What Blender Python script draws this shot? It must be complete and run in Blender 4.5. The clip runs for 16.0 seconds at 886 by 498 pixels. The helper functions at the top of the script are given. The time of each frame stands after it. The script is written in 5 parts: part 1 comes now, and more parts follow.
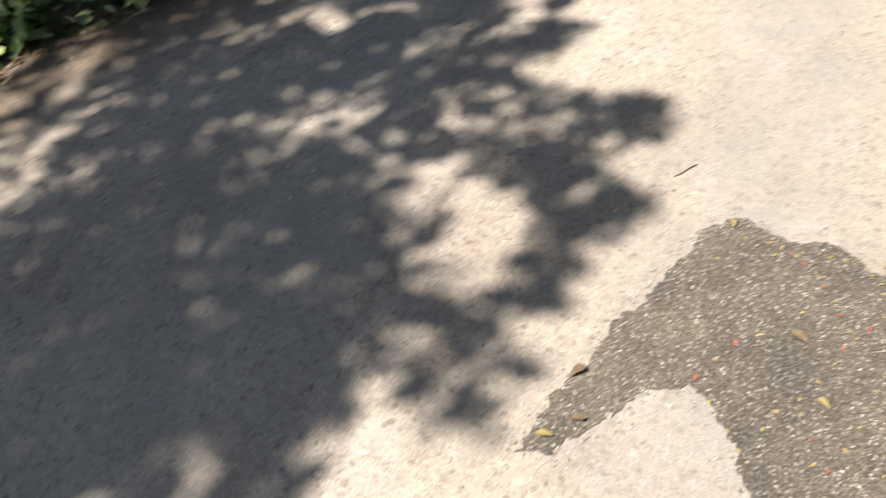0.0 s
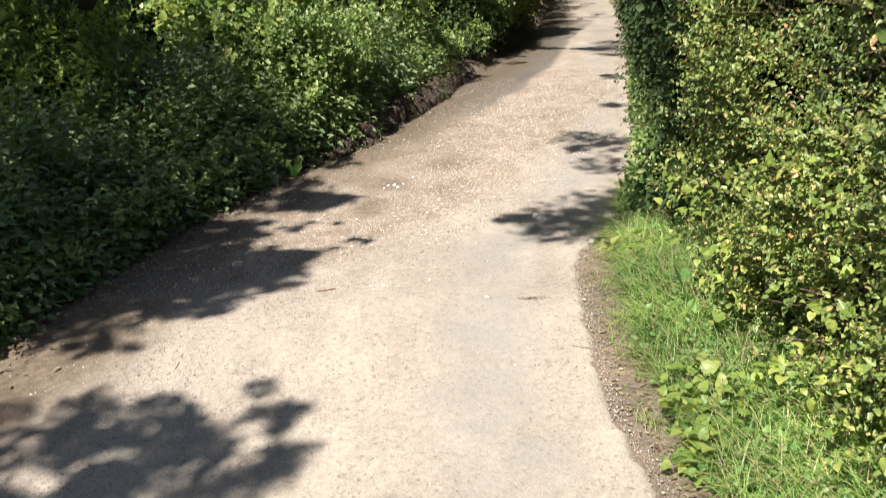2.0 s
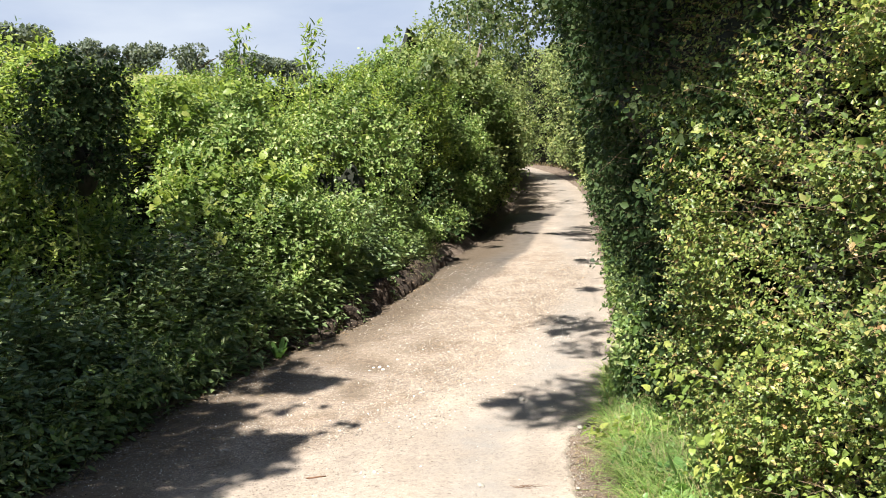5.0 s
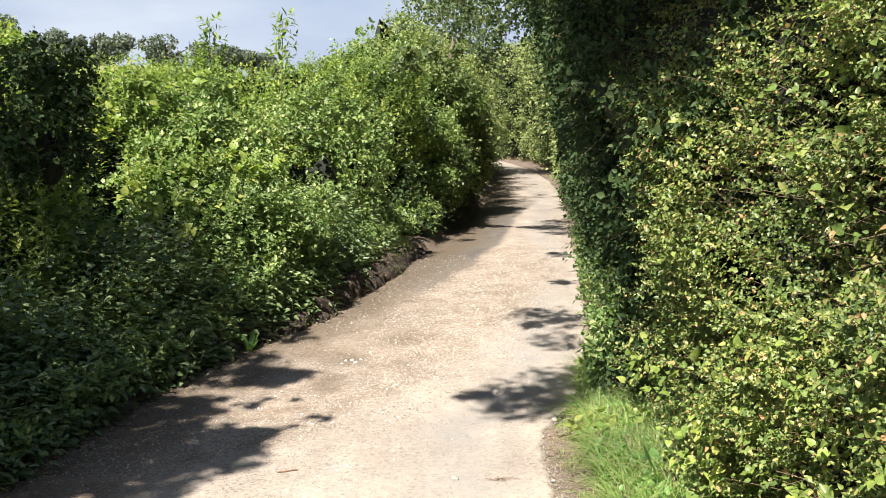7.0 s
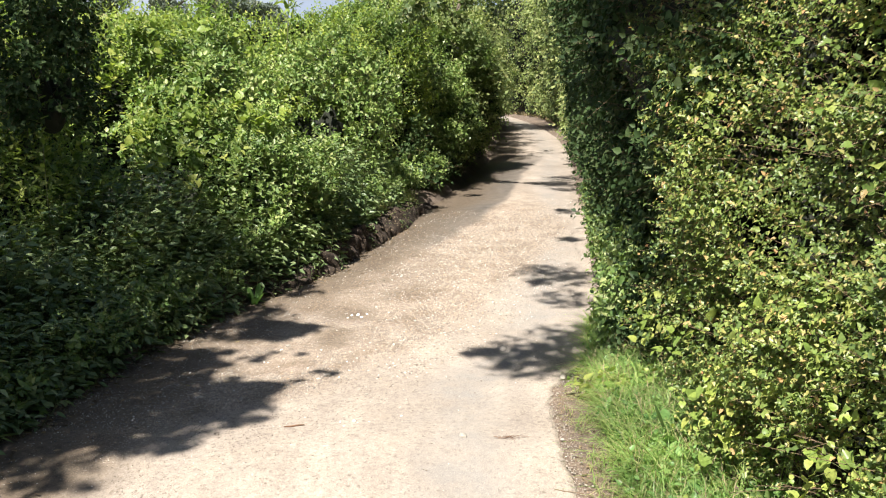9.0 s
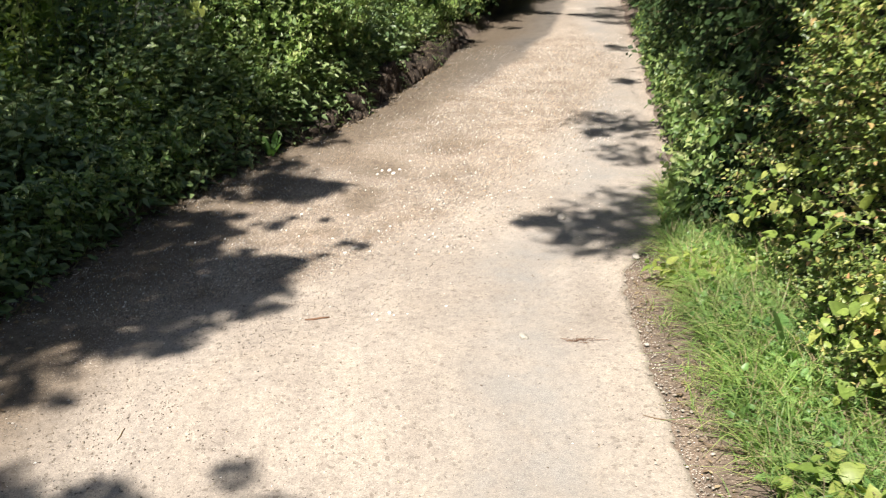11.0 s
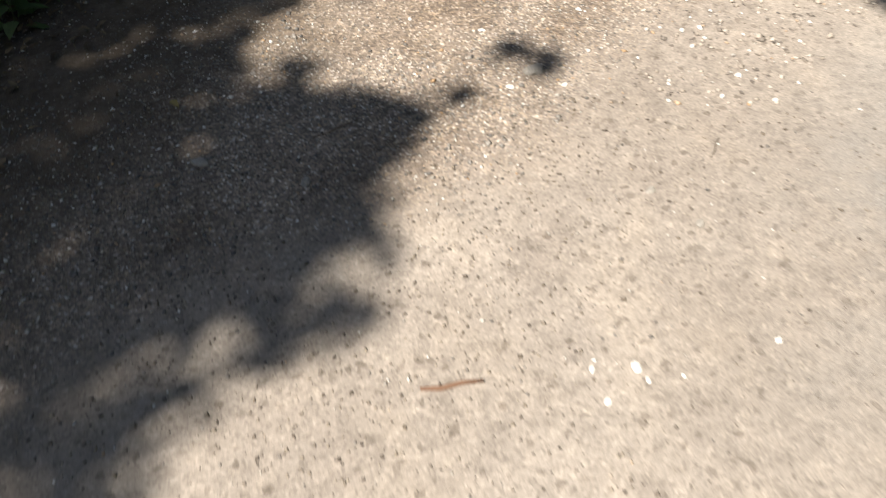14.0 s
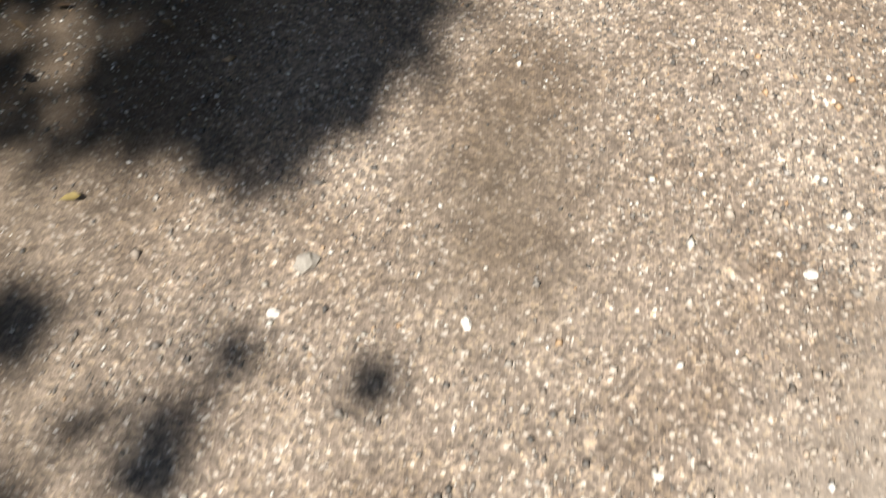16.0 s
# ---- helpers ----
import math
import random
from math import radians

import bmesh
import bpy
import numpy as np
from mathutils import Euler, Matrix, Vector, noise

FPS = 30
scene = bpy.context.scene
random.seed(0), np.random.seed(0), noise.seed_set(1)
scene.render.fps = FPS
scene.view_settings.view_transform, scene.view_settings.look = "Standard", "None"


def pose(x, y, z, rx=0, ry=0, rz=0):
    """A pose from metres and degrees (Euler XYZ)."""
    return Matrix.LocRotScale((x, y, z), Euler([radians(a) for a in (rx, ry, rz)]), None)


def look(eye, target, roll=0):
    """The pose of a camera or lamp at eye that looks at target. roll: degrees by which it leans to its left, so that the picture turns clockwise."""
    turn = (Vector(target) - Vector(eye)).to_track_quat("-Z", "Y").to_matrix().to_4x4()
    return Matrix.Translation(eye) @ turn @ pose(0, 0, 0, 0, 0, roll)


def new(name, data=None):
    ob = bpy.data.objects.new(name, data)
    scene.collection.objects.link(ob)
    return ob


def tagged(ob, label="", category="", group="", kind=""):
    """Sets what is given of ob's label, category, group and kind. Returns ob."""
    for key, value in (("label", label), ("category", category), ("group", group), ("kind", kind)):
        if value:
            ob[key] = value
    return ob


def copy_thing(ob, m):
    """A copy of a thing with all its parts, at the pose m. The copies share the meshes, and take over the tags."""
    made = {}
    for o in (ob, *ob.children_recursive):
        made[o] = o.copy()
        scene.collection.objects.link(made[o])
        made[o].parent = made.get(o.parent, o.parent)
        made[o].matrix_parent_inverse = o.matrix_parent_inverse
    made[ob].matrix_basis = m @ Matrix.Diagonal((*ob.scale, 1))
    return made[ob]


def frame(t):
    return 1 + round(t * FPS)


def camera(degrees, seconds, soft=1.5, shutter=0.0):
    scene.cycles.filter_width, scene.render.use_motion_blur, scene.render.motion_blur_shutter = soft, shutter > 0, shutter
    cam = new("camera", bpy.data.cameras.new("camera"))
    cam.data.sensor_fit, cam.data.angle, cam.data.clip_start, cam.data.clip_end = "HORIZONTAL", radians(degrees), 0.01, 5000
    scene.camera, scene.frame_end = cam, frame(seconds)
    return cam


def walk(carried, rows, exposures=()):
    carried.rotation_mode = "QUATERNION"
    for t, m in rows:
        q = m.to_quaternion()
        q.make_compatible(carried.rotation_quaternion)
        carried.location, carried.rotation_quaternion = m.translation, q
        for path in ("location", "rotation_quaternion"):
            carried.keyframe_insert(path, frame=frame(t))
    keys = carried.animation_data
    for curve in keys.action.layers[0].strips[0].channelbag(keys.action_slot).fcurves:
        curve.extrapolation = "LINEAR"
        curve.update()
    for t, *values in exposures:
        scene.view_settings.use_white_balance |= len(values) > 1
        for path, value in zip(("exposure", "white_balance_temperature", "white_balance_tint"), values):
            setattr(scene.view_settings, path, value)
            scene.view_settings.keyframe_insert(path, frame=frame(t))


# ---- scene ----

# ---- camera and its walk: seconds, eye, pitch, yaw to the left, roll ----
PATH = [
    (0, (0.275, 0.123, 1.324), -42.60, 32.18, -8.43),
    (0.5, (0.191, 0.116, 1.358), -36.68, 14.23, -2.95),
    (1, (0.132, 0.030, 1.396), -29.94, 6.89, -1.16),
    (1.5, (0.086, 0.003, 1.445), -25.07, 5.04, 0.18),
    (2, (0.028, 0.007, 1.477), -19.32, 2.76, -2.17),
    (2.5, (-0.018, -0.015, 1.506), -14.63, 1.29, -1.24),
    (3, (-0.049, -0.059, 1.544), -9.31, 0.72, -0.90),
    (3.2, (-0.055, -0.063, 1.541), -8.00, 0.80, -0.95),
    (5.5, (-0.074, -0.065, 1.534), -7.74, 0.12, -1.12),
    (6, (-0.078, -0.046, 1.524), -7.89, -0.60, -0.82),
    (6.5, (-0.078, -0.030, 1.519), -7.97, -1.32, -0.74),
    (7, (-0.083, -0.014, 1.511), -8.13, -1.48, -0.69),
    (7.5, (-0.084, -0.017, 1.516), -8.30, -1.42, -0.49),
    (8, (-0.097, -0.023, 1.515), -8.58, -1.46, 0.03),
    (8.2, (-0.099, -0.015, 1.513), -8.75, -1.45, 0.05),
    (10.3, (-0.157, 0.450, 1.452), -17.20, -0.25, -0.04),
    (10.5, (-0.167, 0.553, 1.443), -18.10, -0.11, -0.04),
    (11, (-0.216, 0.836, 1.417), -21.96, 0.32, 0.45),
    (11.5, (-0.267, 1.160, 1.352), -25.97, 2.60, 1.92),
    (12, (-0.302, 1.495, 1.296), -29.27, 3.91, 0.40),
    (12.5, (-0.373, 1.854, 1.254), -34.04, 0.09, 2.95),
    (13, (-0.403, 2.213, 1.168), -40.38, 4.45, 3.06),
    (13.5, (-0.488, 2.572, 1.110), -44.56, 5.06, 3.20),
    (14, (-0.576, 2.945, 1.049), -48.25, 9.30, -1.40),
    (14.5, (-0.659, 3.364, 1.040), -50.46, 13.20, -5.35),
    (15, (-0.691, 3.747, 1.033), -55.51, 11.53, -5.73),
    (15.5, (-0.692, 4.092, 0.966), -59.19, 9.49, -5.28),
    (16, (-0.699, 4.422, 0.911), -61.33, 4.29, -0.07),
]
cam = camera(54, 16.0, soft=1.0, shutter=0.3)


def aim(eye, pitch, yaw, roll):
    p, w = radians(pitch), radians(yaw)
    ahead = Vector((-math.sin(w) * math.cos(p), math.cos(w) * math.cos(p), math.sin(p)))
    return look(eye, Vector(eye) + ahead, roll)


walk(cam, [(t, aim(e, p, w, r)) for t, e, p, w, r in PATH],
     exposures=[(0, 1.22), (1.0, 0.88), (1.5, 0.87), (2.0, 1.13), (2.5, 1.14), (3.0, 1.22), (5.5, 1.33), (8.0, 1.3), (10.5, 1.2), (11.5, 0.98), (12.5, 0.68), (13.0, 0.7), (13.5, 0.82), (14.0, 0.88), (14.5, 1.03), (15.0, 0.92), (15.5, 0.66), (16.0, 0.66)])

# ---- sun and sky ----
SUN_AZ, SUN_EL = radians(-150), radians(58)   # from +y towards +x, and above the horizon
TO_SUN = Vector((math.sin(SUN_AZ) * math.cos(SUN_EL), math.cos(SUN_AZ) * math.cos(SUN_EL), math.sin(SUN_EL)))
sun = new("sun", bpy.data.lights.new("sun", "SUN"))
sun.data.energy, sun.data.angle, sun.data.color = 5.0, radians(0.55), (1.0, 0.95, 0.87)
sun.matrix_world = look(TO_SUN * 60, (0, 0, 0))

world = bpy.data.worlds.new("sky")
scene.world = world
world.use_nodes = True
wn, wl = world.node_tree.nodes, world.node_tree.links
wn.clear()
w_out = wn.new("ShaderNodeOutputWorld")
w_bg = wn.new("ShaderNodeBackground")
w_sky = wn.new("ShaderNodeTexSky")
w_sky.sky_type, w_sky.sun_disc = "NISHITA", False
w_sky.sun_elevation, w_sky.sun_rotation = SUN_EL, SUN_AZ
w_tc, w_map = wn.new("ShaderNodeTexCoord"), wn.new("ShaderNodeMapping")
w_map.inputs["Scale"].default_value = (1.4, 1.4, 5.0)
w_noise = wn.new("ShaderNodeTexNoise")
w_noise.inputs["Scale"].default_value, w_noise.inputs["Detail"].default_value = 1.6, 6
w_ramp = wn.new("ShaderNodeValToRGB")
w_ramp.color_ramp.elements[0].position, w_ramp.color_ramp.elements[0].color = 0.38, (3.7, 4.5, 6.3, 1)
w_ramp.color_ramp.elements[1].position, w_ramp.color_ramp.elements[1].color = 0.62, (6.1, 6.7, 7.8, 1)
w_mix = wn.new("ShaderNodeMixRGB")
w_bg.inputs["Strength"].default_value = 0.05
w_sep = wn.new("ShaderNodeSeparateXYZ")
w_low = wn.new("ShaderNodeMapRange")   # a bank of cloud low down, thinning upwards into clear sky
w_low.inputs["From Min"].default_value, w_low.inputs["From Max"].default_value = 0.12, 0.5
w_low.inputs["To Min"].default_value, w_low.inputs["To Max"].default_value = 0.92, 0.0
wl.new(w_tc.outputs["Generated"], w_sep.inputs["Vector"])
wl.new(w_sep.outputs["Z"], w_low.inputs["Value"])
wl.new(w_low.outputs["Result"], w_mix.inputs["Fac"])
wl.new(w_tc.outputs["Generated"], w_map.inputs["Vector"])
wl.new(w_map.outputs["Vector"], w_noise.inputs["Vector"])
wl.new(w_noise.outputs["Fac"], w_ramp.inputs["Fac"])
wl.new(w_sky.outputs["Color"], w_mix.inputs["Color1"])
wl.new(w_ramp.outputs["Color"], w_mix.inputs["Color2"])
wl.new(w_mix.outputs["Color"], w_bg.inputs["Color"])
wl.new(w_bg.outputs["Background"], w_out.inputs["Surface"])

# ---- small tools ----
rng = np.random.default_rng(7)


def hash3(i, j, k, seed):
    h = (i * 374761393 + j * 668265263 + k * 2147483647 + seed * 1274126177) & 0xFFFFFFFF
    h = ((h ^ (h >> 13)) * 1274126177) & 0xFFFFFFFF
    return ((h ^ (h >> 16)) & 0xFFFF) / 65535.0


TURN = np.array(Euler((0.5, 0.35, 0.62)).to_matrix())


def vnoise(p, size, seed=0):
    """Smooth noise from 0 to 1 at points p (n, 3), with features of that size."""
    q = np.asarray(p, float) @ TURN / size + 1000.0
    c = np.floor(q).astype(np.int64)
    f = q - c
    f = f * f * (3 - 2 * f)
    out = 0
    for a in (0, 1):
        for b in (0, 1):
            for d in (0, 1):
                w = (f[:, 0] if a else 1 - f[:, 0]) * (f[:, 1] if b else 1 - f[:, 1]) * (f[:, 2] if d else 1 - f[:, 2])
                out = out + w * hash3(c[:, 0] + a, c[:, 1] + b, c[:, 2] + d, seed)
    return out


def fbm(p, size, seed=0, octaves=3):
    total, amp, norm = 0, 1.0, 0
    for o in range(octaves):
        total = total + amp * vnoise(p, size / 2**o, seed + o)
        norm, amp = norm + amp, amp * 0.5
    return total / norm


def flat3(x, y):
    return np.stack([x, y, 0 * x], -1)


def smooth(a, b, x):
    t = np.clip((x - a) / (b - a), 0, 1)
    return t * t * (3 - 2 * t)


def fast_mesh(name, verts, loops, sizes, mats=(), mat_index=None, shade=False):
    """A mesh from arrays: vertices (n, 3), corner indices, corners of each face."""
    me = bpy.data.meshes.new(name)
    verts, loops, sizes = np.asarray(verts, np.float32), np.asarray(loops, np.int32).ravel(), np.asarray(sizes, np.int32)
    me.vertices.add(len(verts))
    me.vertices.foreach_set("co", verts.ravel())
    me.loops.add(len(loops))
    me.loops.foreach_set("vertex_index", loops)
    me.polygons.add(len(sizes))
    me.polygons.foreach_set("loop_start", np.concatenate([[0], np.cumsum(sizes)[:-1]]).astype(np.int32))
    for m in mats:
        me.materials.append(m)
    if mat_index is not None:
        me.polygons.foreach_set("material_index", np.asarray(mat_index, np.int32))
    if shade:
        me.polygons.foreach_set("use_smooth", np.ones(len(sizes), bool))
    me.update(calc_edges=True)
    return me


def part(name, data, material, parent, label=""):
    """One mesh object under a thing or a part. data: a bmesh or a mesh."""
    if isinstance(data, bmesh.types.BMesh):
        me = bpy.data.meshes.new(name)
        data.to_mesh(me)
        data.free()
    else:
        me = data
    if material is not None and not me.materials:
        me.materials.append(material)
    ob = new(name, me)
    if parent is not None:
        ob.parent = parent
        ob.matrix_parent_inverse = parent.matrix_basis.inverted()
    return tagged(ob, label)


def unit(v):
    return v / np.maximum(np.linalg.norm(v, axis=-1, keepdims=True), 1e-9)


def leaf_mesh(name, pos, axis, normal, length, width, mat, curl=0.12, plain=False):
    """Many leaves in one mesh: each two folded halves with a drooping tip."""
    n = len(pos)
    axis = unit(axis)
    side = unit(np.cross(normal, axis))
    up = np.cross(axis, side)
    L, W = length[:, None], width[:, None]
    if plain:
        v = np.stack([pos, pos + axis * L * 0.5 + side * W * 0.5, pos + axis * L - up * W * 0.1, pos + axis * L * 0.45 - side * W * 0.5 + up * W * 0.12], 1)
        return fast_mesh(name, v.reshape(-1, 3), np.array([[0, 3, 2, 1]])[None] + 4 * np.arange(n)[:, None, None], np.full(n, 4), [mat])
    rows = [(0, 0, 0), (0.28, 0.46, 0.17), (0.66, 0.29, 0.10), (1, 0, -0.16), (0.66, -0.29, 0.10), (0.28, -0.46, 0.17)]
    v = np.stack([pos + axis * L * a + side * W * s + up * W * (u * curl / 0.12 * 0.9) for a, s, u in rows], 1)
    f = np.array([[0, 3, 2, 1], [0, 5, 4, 3]])[None] + 6 * np.arange(n)[:, None, None]
    return fast_mesh(name, v.reshape(-1, 3), f, np.full(2 * n, 4), [mat])


def broad_leaf_mesh(name, pos, axis, normal, length, width, mat):
    """Many heart-shaped leaves in one mesh, each folded at the midrib, with rounded lobes and a drooping tip."""
    n = len(pos)
    axis = unit(axis)
    side = unit(np.cross(normal, axis))
    up = np.cross(axis, side)
    L, W = length[:, None], width[:, None]
    rib = [(0.0, 0.0), (0.12, 0.02), (0.35, 0.03), (0.62, 0.0), (0.84, -0.08), (1.0, -0.18)]
    lobe = [(-0.06, 0.3, 0.1), (0.2, 0.52, 0.16), (0.52, 0.44, 0.1), (0.8, 0.22, -0.02)]
    rows = [(a, 0.0, h) for a, h in rib] + [(a, w, h) for a, w, h in lobe] + [(a, -w, h) for a, w, h in lobe]
    v = np.stack([pos + axis * L * a + side * W * w + up * W * h for a, w, h in rows], 1)
    loops, sizes = [], []
    for o, flip in ((6, False), (10, True)):
        for face in ((0, 1, o), (1, 2, o + 1, o), (2, 3, o + 2, o + 1), (3, 4, o + 3, o + 2), (4, 5, o + 3)):
            loops += list(face[::-1] if not flip else face)
            sizes.append(len(face))
    return fast_mesh(name, v.reshape(-1, 3), np.array(loops)[None] + len(rows) * np.arange(n)[:, None], np.tile(sizes, n), [mat], None, True)


def stem_mesh(name, a, b, ra, rb, mat):
    """Many thin three-sided stems in one mesh, from a to b."""
    n = len(a)
    d = unit(b - a)
    s = unit(np.cross(d, np.array([0.31, 0.17, 0.93])))
    t = np.cross(d, s)
    ring = [(math.cos(k * 2.0944), math.sin(k * 2.0944)) for k in range(3)]
    v = np.stack([p + (s * c + t * e) * np.asarray(r).reshape(-1, 1) for p, r in ((a, ra), (b, rb)) for c, e in ring], 1)
    f = np.array([[0, 1, 4, 3], [1, 2, 5, 4], [2, 0, 3, 5]])[None] + 6 * np.arange(n)[:, None, None]
    return fast_mesh(name, v.reshape(-1, 3), f, np.full(3 * n, 4), [mat])


def tube(points, radii, sides=8):
    """A bent tapered tube through points, as a bmesh."""
    bm = bmesh.new()
    rings = []
    for k, p in enumerate(points):
        p = Vector(p)
        d = (Vector(points[min(k + 1, len(points) - 1)]) - Vector(points[max(k - 1, 0)])).normalized()
        s = d.cross(Vector((0.3, 0.2, 0.93))).normalized()
        t = d.cross(s)
        rings.append([bm.verts.new(p + (s * math.cos(a) + t * math.sin(a)) * radii[k]) for a in (2 * math.pi * j / sides for j in range(sides))])
    for r, q in zip(rings, rings[1:]):
        for j in range(sides):
            bm.faces.new((r[j], r[(j + 1) % sides], q[(j + 1) % sides], q[j]))
    bm.faces.new(rings[0][::-1])
    bm.faces.new(rings[-1])
    for f in bm.faces:
        f.smooth = True
    return bm


def sprigs(base, way, length, per, leaf_len, leaf_wid, up_bias=0.5, spread=0.9, face=None):
    """Leafy shoots: for each base, a stem along way with per leaves set alternately. Returns leaf and stem arrays."""
    n = len(base)
    way = unit(way)
    s = unit(np.cross(way, rng.normal(size=(n, 3))))
    t = np.cross(way, s)
    k = np.linspace(0.12, 1.0, per)
    droop = np.array([0, 0, -1.0])
    pos = base[:, None] + way[:, None] * (length[:, None] * k)[..., None] + droop * (length[:, None] * k**2 * 0.16)[..., None]
    ang = np.arange(per) * 2.4 + rng.uniform(0, 6.28, (n, 1)) + rng.normal(0, 0.35, (n, per))
    radial = s[:, None] * np.cos(ang)[..., None] + t[:, None] * np.sin(ang)[..., None]
    axis = radial * spread + way[:, None] * (0.35 + 0.5 * k[None, :, None]) + rng.normal(0, 0.22, (n, per, 3)) + droop * 0.12
    axis = unit(axis)
    normal = np.array([0, 0, 1.0]) * up_bias + way[:, None] * 0.3 + rng.normal(0, 0.33, (n, per, 3))
    if face is not None:
        normal = normal + face[:, None] * 0.4
    size = (rng.uniform(0.5, 1.35, (n, per)) * (1.05 - 0.45 * k**3)[None])
    ends = pos[:, -1]
    return (pos.reshape(-1, 3), axis.reshape(-1, 3), normal.reshape(-1, 3), (size * leaf_len).ravel(), (size * leaf_wid).ravel()), (base, ends)


# ---- materials ----
def material(name):
    m = bpy.data.materials.new(name)
    m.use_nodes = True
    nt = m.node_tree
    nt.nodes.clear()
    out = nt.nodes.new("ShaderNodeOutputMaterial")
    bsdf = nt.nodes.new("ShaderNodeBsdfPrincipled")
    nt.links.new(bsdf.outputs[0], out.inputs[0])
    return m, nt, bsdf, out


def ramp(nt, src, stops):
    r = nt.nodes.new("ShaderNodeValToRGB")
    while len(r.color_ramp.elements) < len(stops):
        r.color_ramp.elements.new(0.5)
    for e, (p, c) in zip(r.color_ramp.elements, stops):
        e.position, e.color = p, (*c, 1)
    nt.links.new(src, r.inputs["Fac"])
    return r.outputs["Color"]


def tex_noise(nt, scale, detail=4, rough=0.6, coord=None):
    n = nt.nodes.new("ShaderNodeTexNoise")
    n.inputs["Scale"].default_value, n.inputs["Detail"].default_value, n.inputs["Roughness"].default_value = scale, detail, rough
    if coord is None:
        coord = nt.nodes.new("ShaderNodeTexCoord").outputs["Object"]
    nt.links.new(coord, n.inputs["Vector"])
    return n.outputs["Fac"]


def mix(nt, a, b, fac, mode="MIX"):
    m = nt.nodes.new("ShaderNodeMixRGB")
    m.blend_type = mode
    for sock, val in (("Fac", fac), ("Color1", a), ("Color2", b)):
        if isinstance(val, (int, float)):
            m.inputs[sock].default_value = val if sock == "Fac" else (val, val, val, 1)
        elif isinstance(val, tuple):
            m.inputs[sock].default_value = (*val, 1)
        else:
            nt.links.new(val, m.inputs[sock])
    return m.outputs["Color"]


def bump(nt, bsdf, height, strength, distance):
    b = nt.nodes.new("ShaderNodeBump")
    b.inputs["Strength"].default_value, b.inputs["Distance"].default_value = strength, distance
    nt.links.new(height, b.inputs["Height"])
    nt.links.new(b.outputs["Normal"], bsdf.inputs["Normal"])


def leaf_material(name, stops, translucency=0.4, rough=0.42, tint=1.25, patch=1.1, gloss=0.28):
    """Leaf: varied per leaf and in patches, glossy on top, letting light through."""
    m, nt, bsdf, out = material(name)
    geo = nt.nodes.new("ShaderNodeNewGeometry")
    base = ramp(nt, geo.outputs["Random Per Island"], [(q, (c[0] * 1.9, c[1] * 1.3, c[2] * 2.25)) for q, c in stops])
    big = tex_noise(nt, patch, 3)
    tone = ramp(nt, big, [(0.32, (0.62, 0.68, 0.62)), (0.68, (1.5, 1.42, 1.25))])
    col = mix(nt, base, tone, 1.0, "MULTIPLY")
    fine = tex_noise(nt, 90, 2)
    col = mix(nt, col, ramp(nt, fine, [(0.3, (0.8, 0.8, 0.8)), (0.7, (1.15, 1.15, 1.1))]), 1.0, "MULTIPLY")
    nt.links.new(col, bsdf.inputs["Base Color"])
    bsdf.inputs["Roughness"].default_value = rough
    bsdf.inputs["Specular IOR Level"].default_value = gloss
    tr = nt.nodes.new("ShaderNodeBsdfTranslucent")
    nt.links.new(mix(nt, col, (1.2 * tint, 1.32 * tint, 0.72 * tint), 1.0, "MULTIPLY"), tr.inputs["Color"])
    ms = nt.nodes.new("ShaderNodeMixShader")
    ms.inputs["Fac"].default_value = translucency
    nt.links.new(bsdf.outputs[0], ms.inputs[1])
    nt.links.new(tr.outputs[0], ms.inputs[2])
    nt.links.new(ms.outputs[0], out.inputs[0])
    return m


HAWTHORN = leaf_material("hawthorn_leaf", [(0.0, (0.037, 0.085, 0.016)), (0.5, (0.073, 0.15, 0.025)), (0.82, (0.122, 0.208, 0.036)), (0.97, (0.185, 0.228, 0.06)), (1.0, (0.22, 0.17, 0.055))], 0.2, 0.4, gloss=0.38)
# Dark climber leaves, made darker still to carry the shade they stand in.
SHADED_IVY = leaf_material("shaded_climber_leaf", [(0.0, (0.012, 0.034, 0.008)), (0.6, (0.022, 0.054, 0.013)), (1.0, (0.034, 0.068, 0.018))], 0.12, 0.5, gloss=0.1)
NETTLE = leaf_material("nettle_leaf", [(0.0, (0.04, 0.095, 0.026)), (0.6, (0.076, 0.157, 0.04)), (1.0, (0.128, 0.228, 0.072))], 0.22, 0.42, gloss=0.42)
BRAMBLE = leaf_material("bramble_leaf", [(0.0, (0.044, 0.112, 0.021)), (0.6, (0.089, 0.188, 0.034)), (1.0, (0.146, 0.24, 0.066))], 0.22, 0.42, gloss=0.34)
HERB = leaf_material("herb_leaf", [(0.0, (0.066, 0.15, 0.024)), (0.6, (0.122, 0.23, 0.034)), (1.0, (0.172, 0.27, 0.05))], 0.34, 0.42)
VERGE_HERB = leaf_material("verge_leaf", [(0.0, (0.042, 0.125, 0.024)), (0.6, (0.075, 0.195, 0.038)), (1.0, (0.115, 0.245, 0.055))], 0.3, 0.42, gloss=0.36)
FAR_HEDGE = leaf_material("bend_leaf", [(0.0, (0.06, 0.12, 0.03)), (0.6, (0.1, 0.185, 0.045)), (1.0, (0.15, 0.23, 0.065))], 0.28, 0.6, patch=0.6, gloss=0.18)
TREE_LEAF = leaf_material("tree_leaf", [(0.0, (0.03, 0.07, 0.018)), (0.6, (0.05, 0.1, 0.025)), (1.0, (0.08, 0.13, 0.035))], 0.3, 0.5)
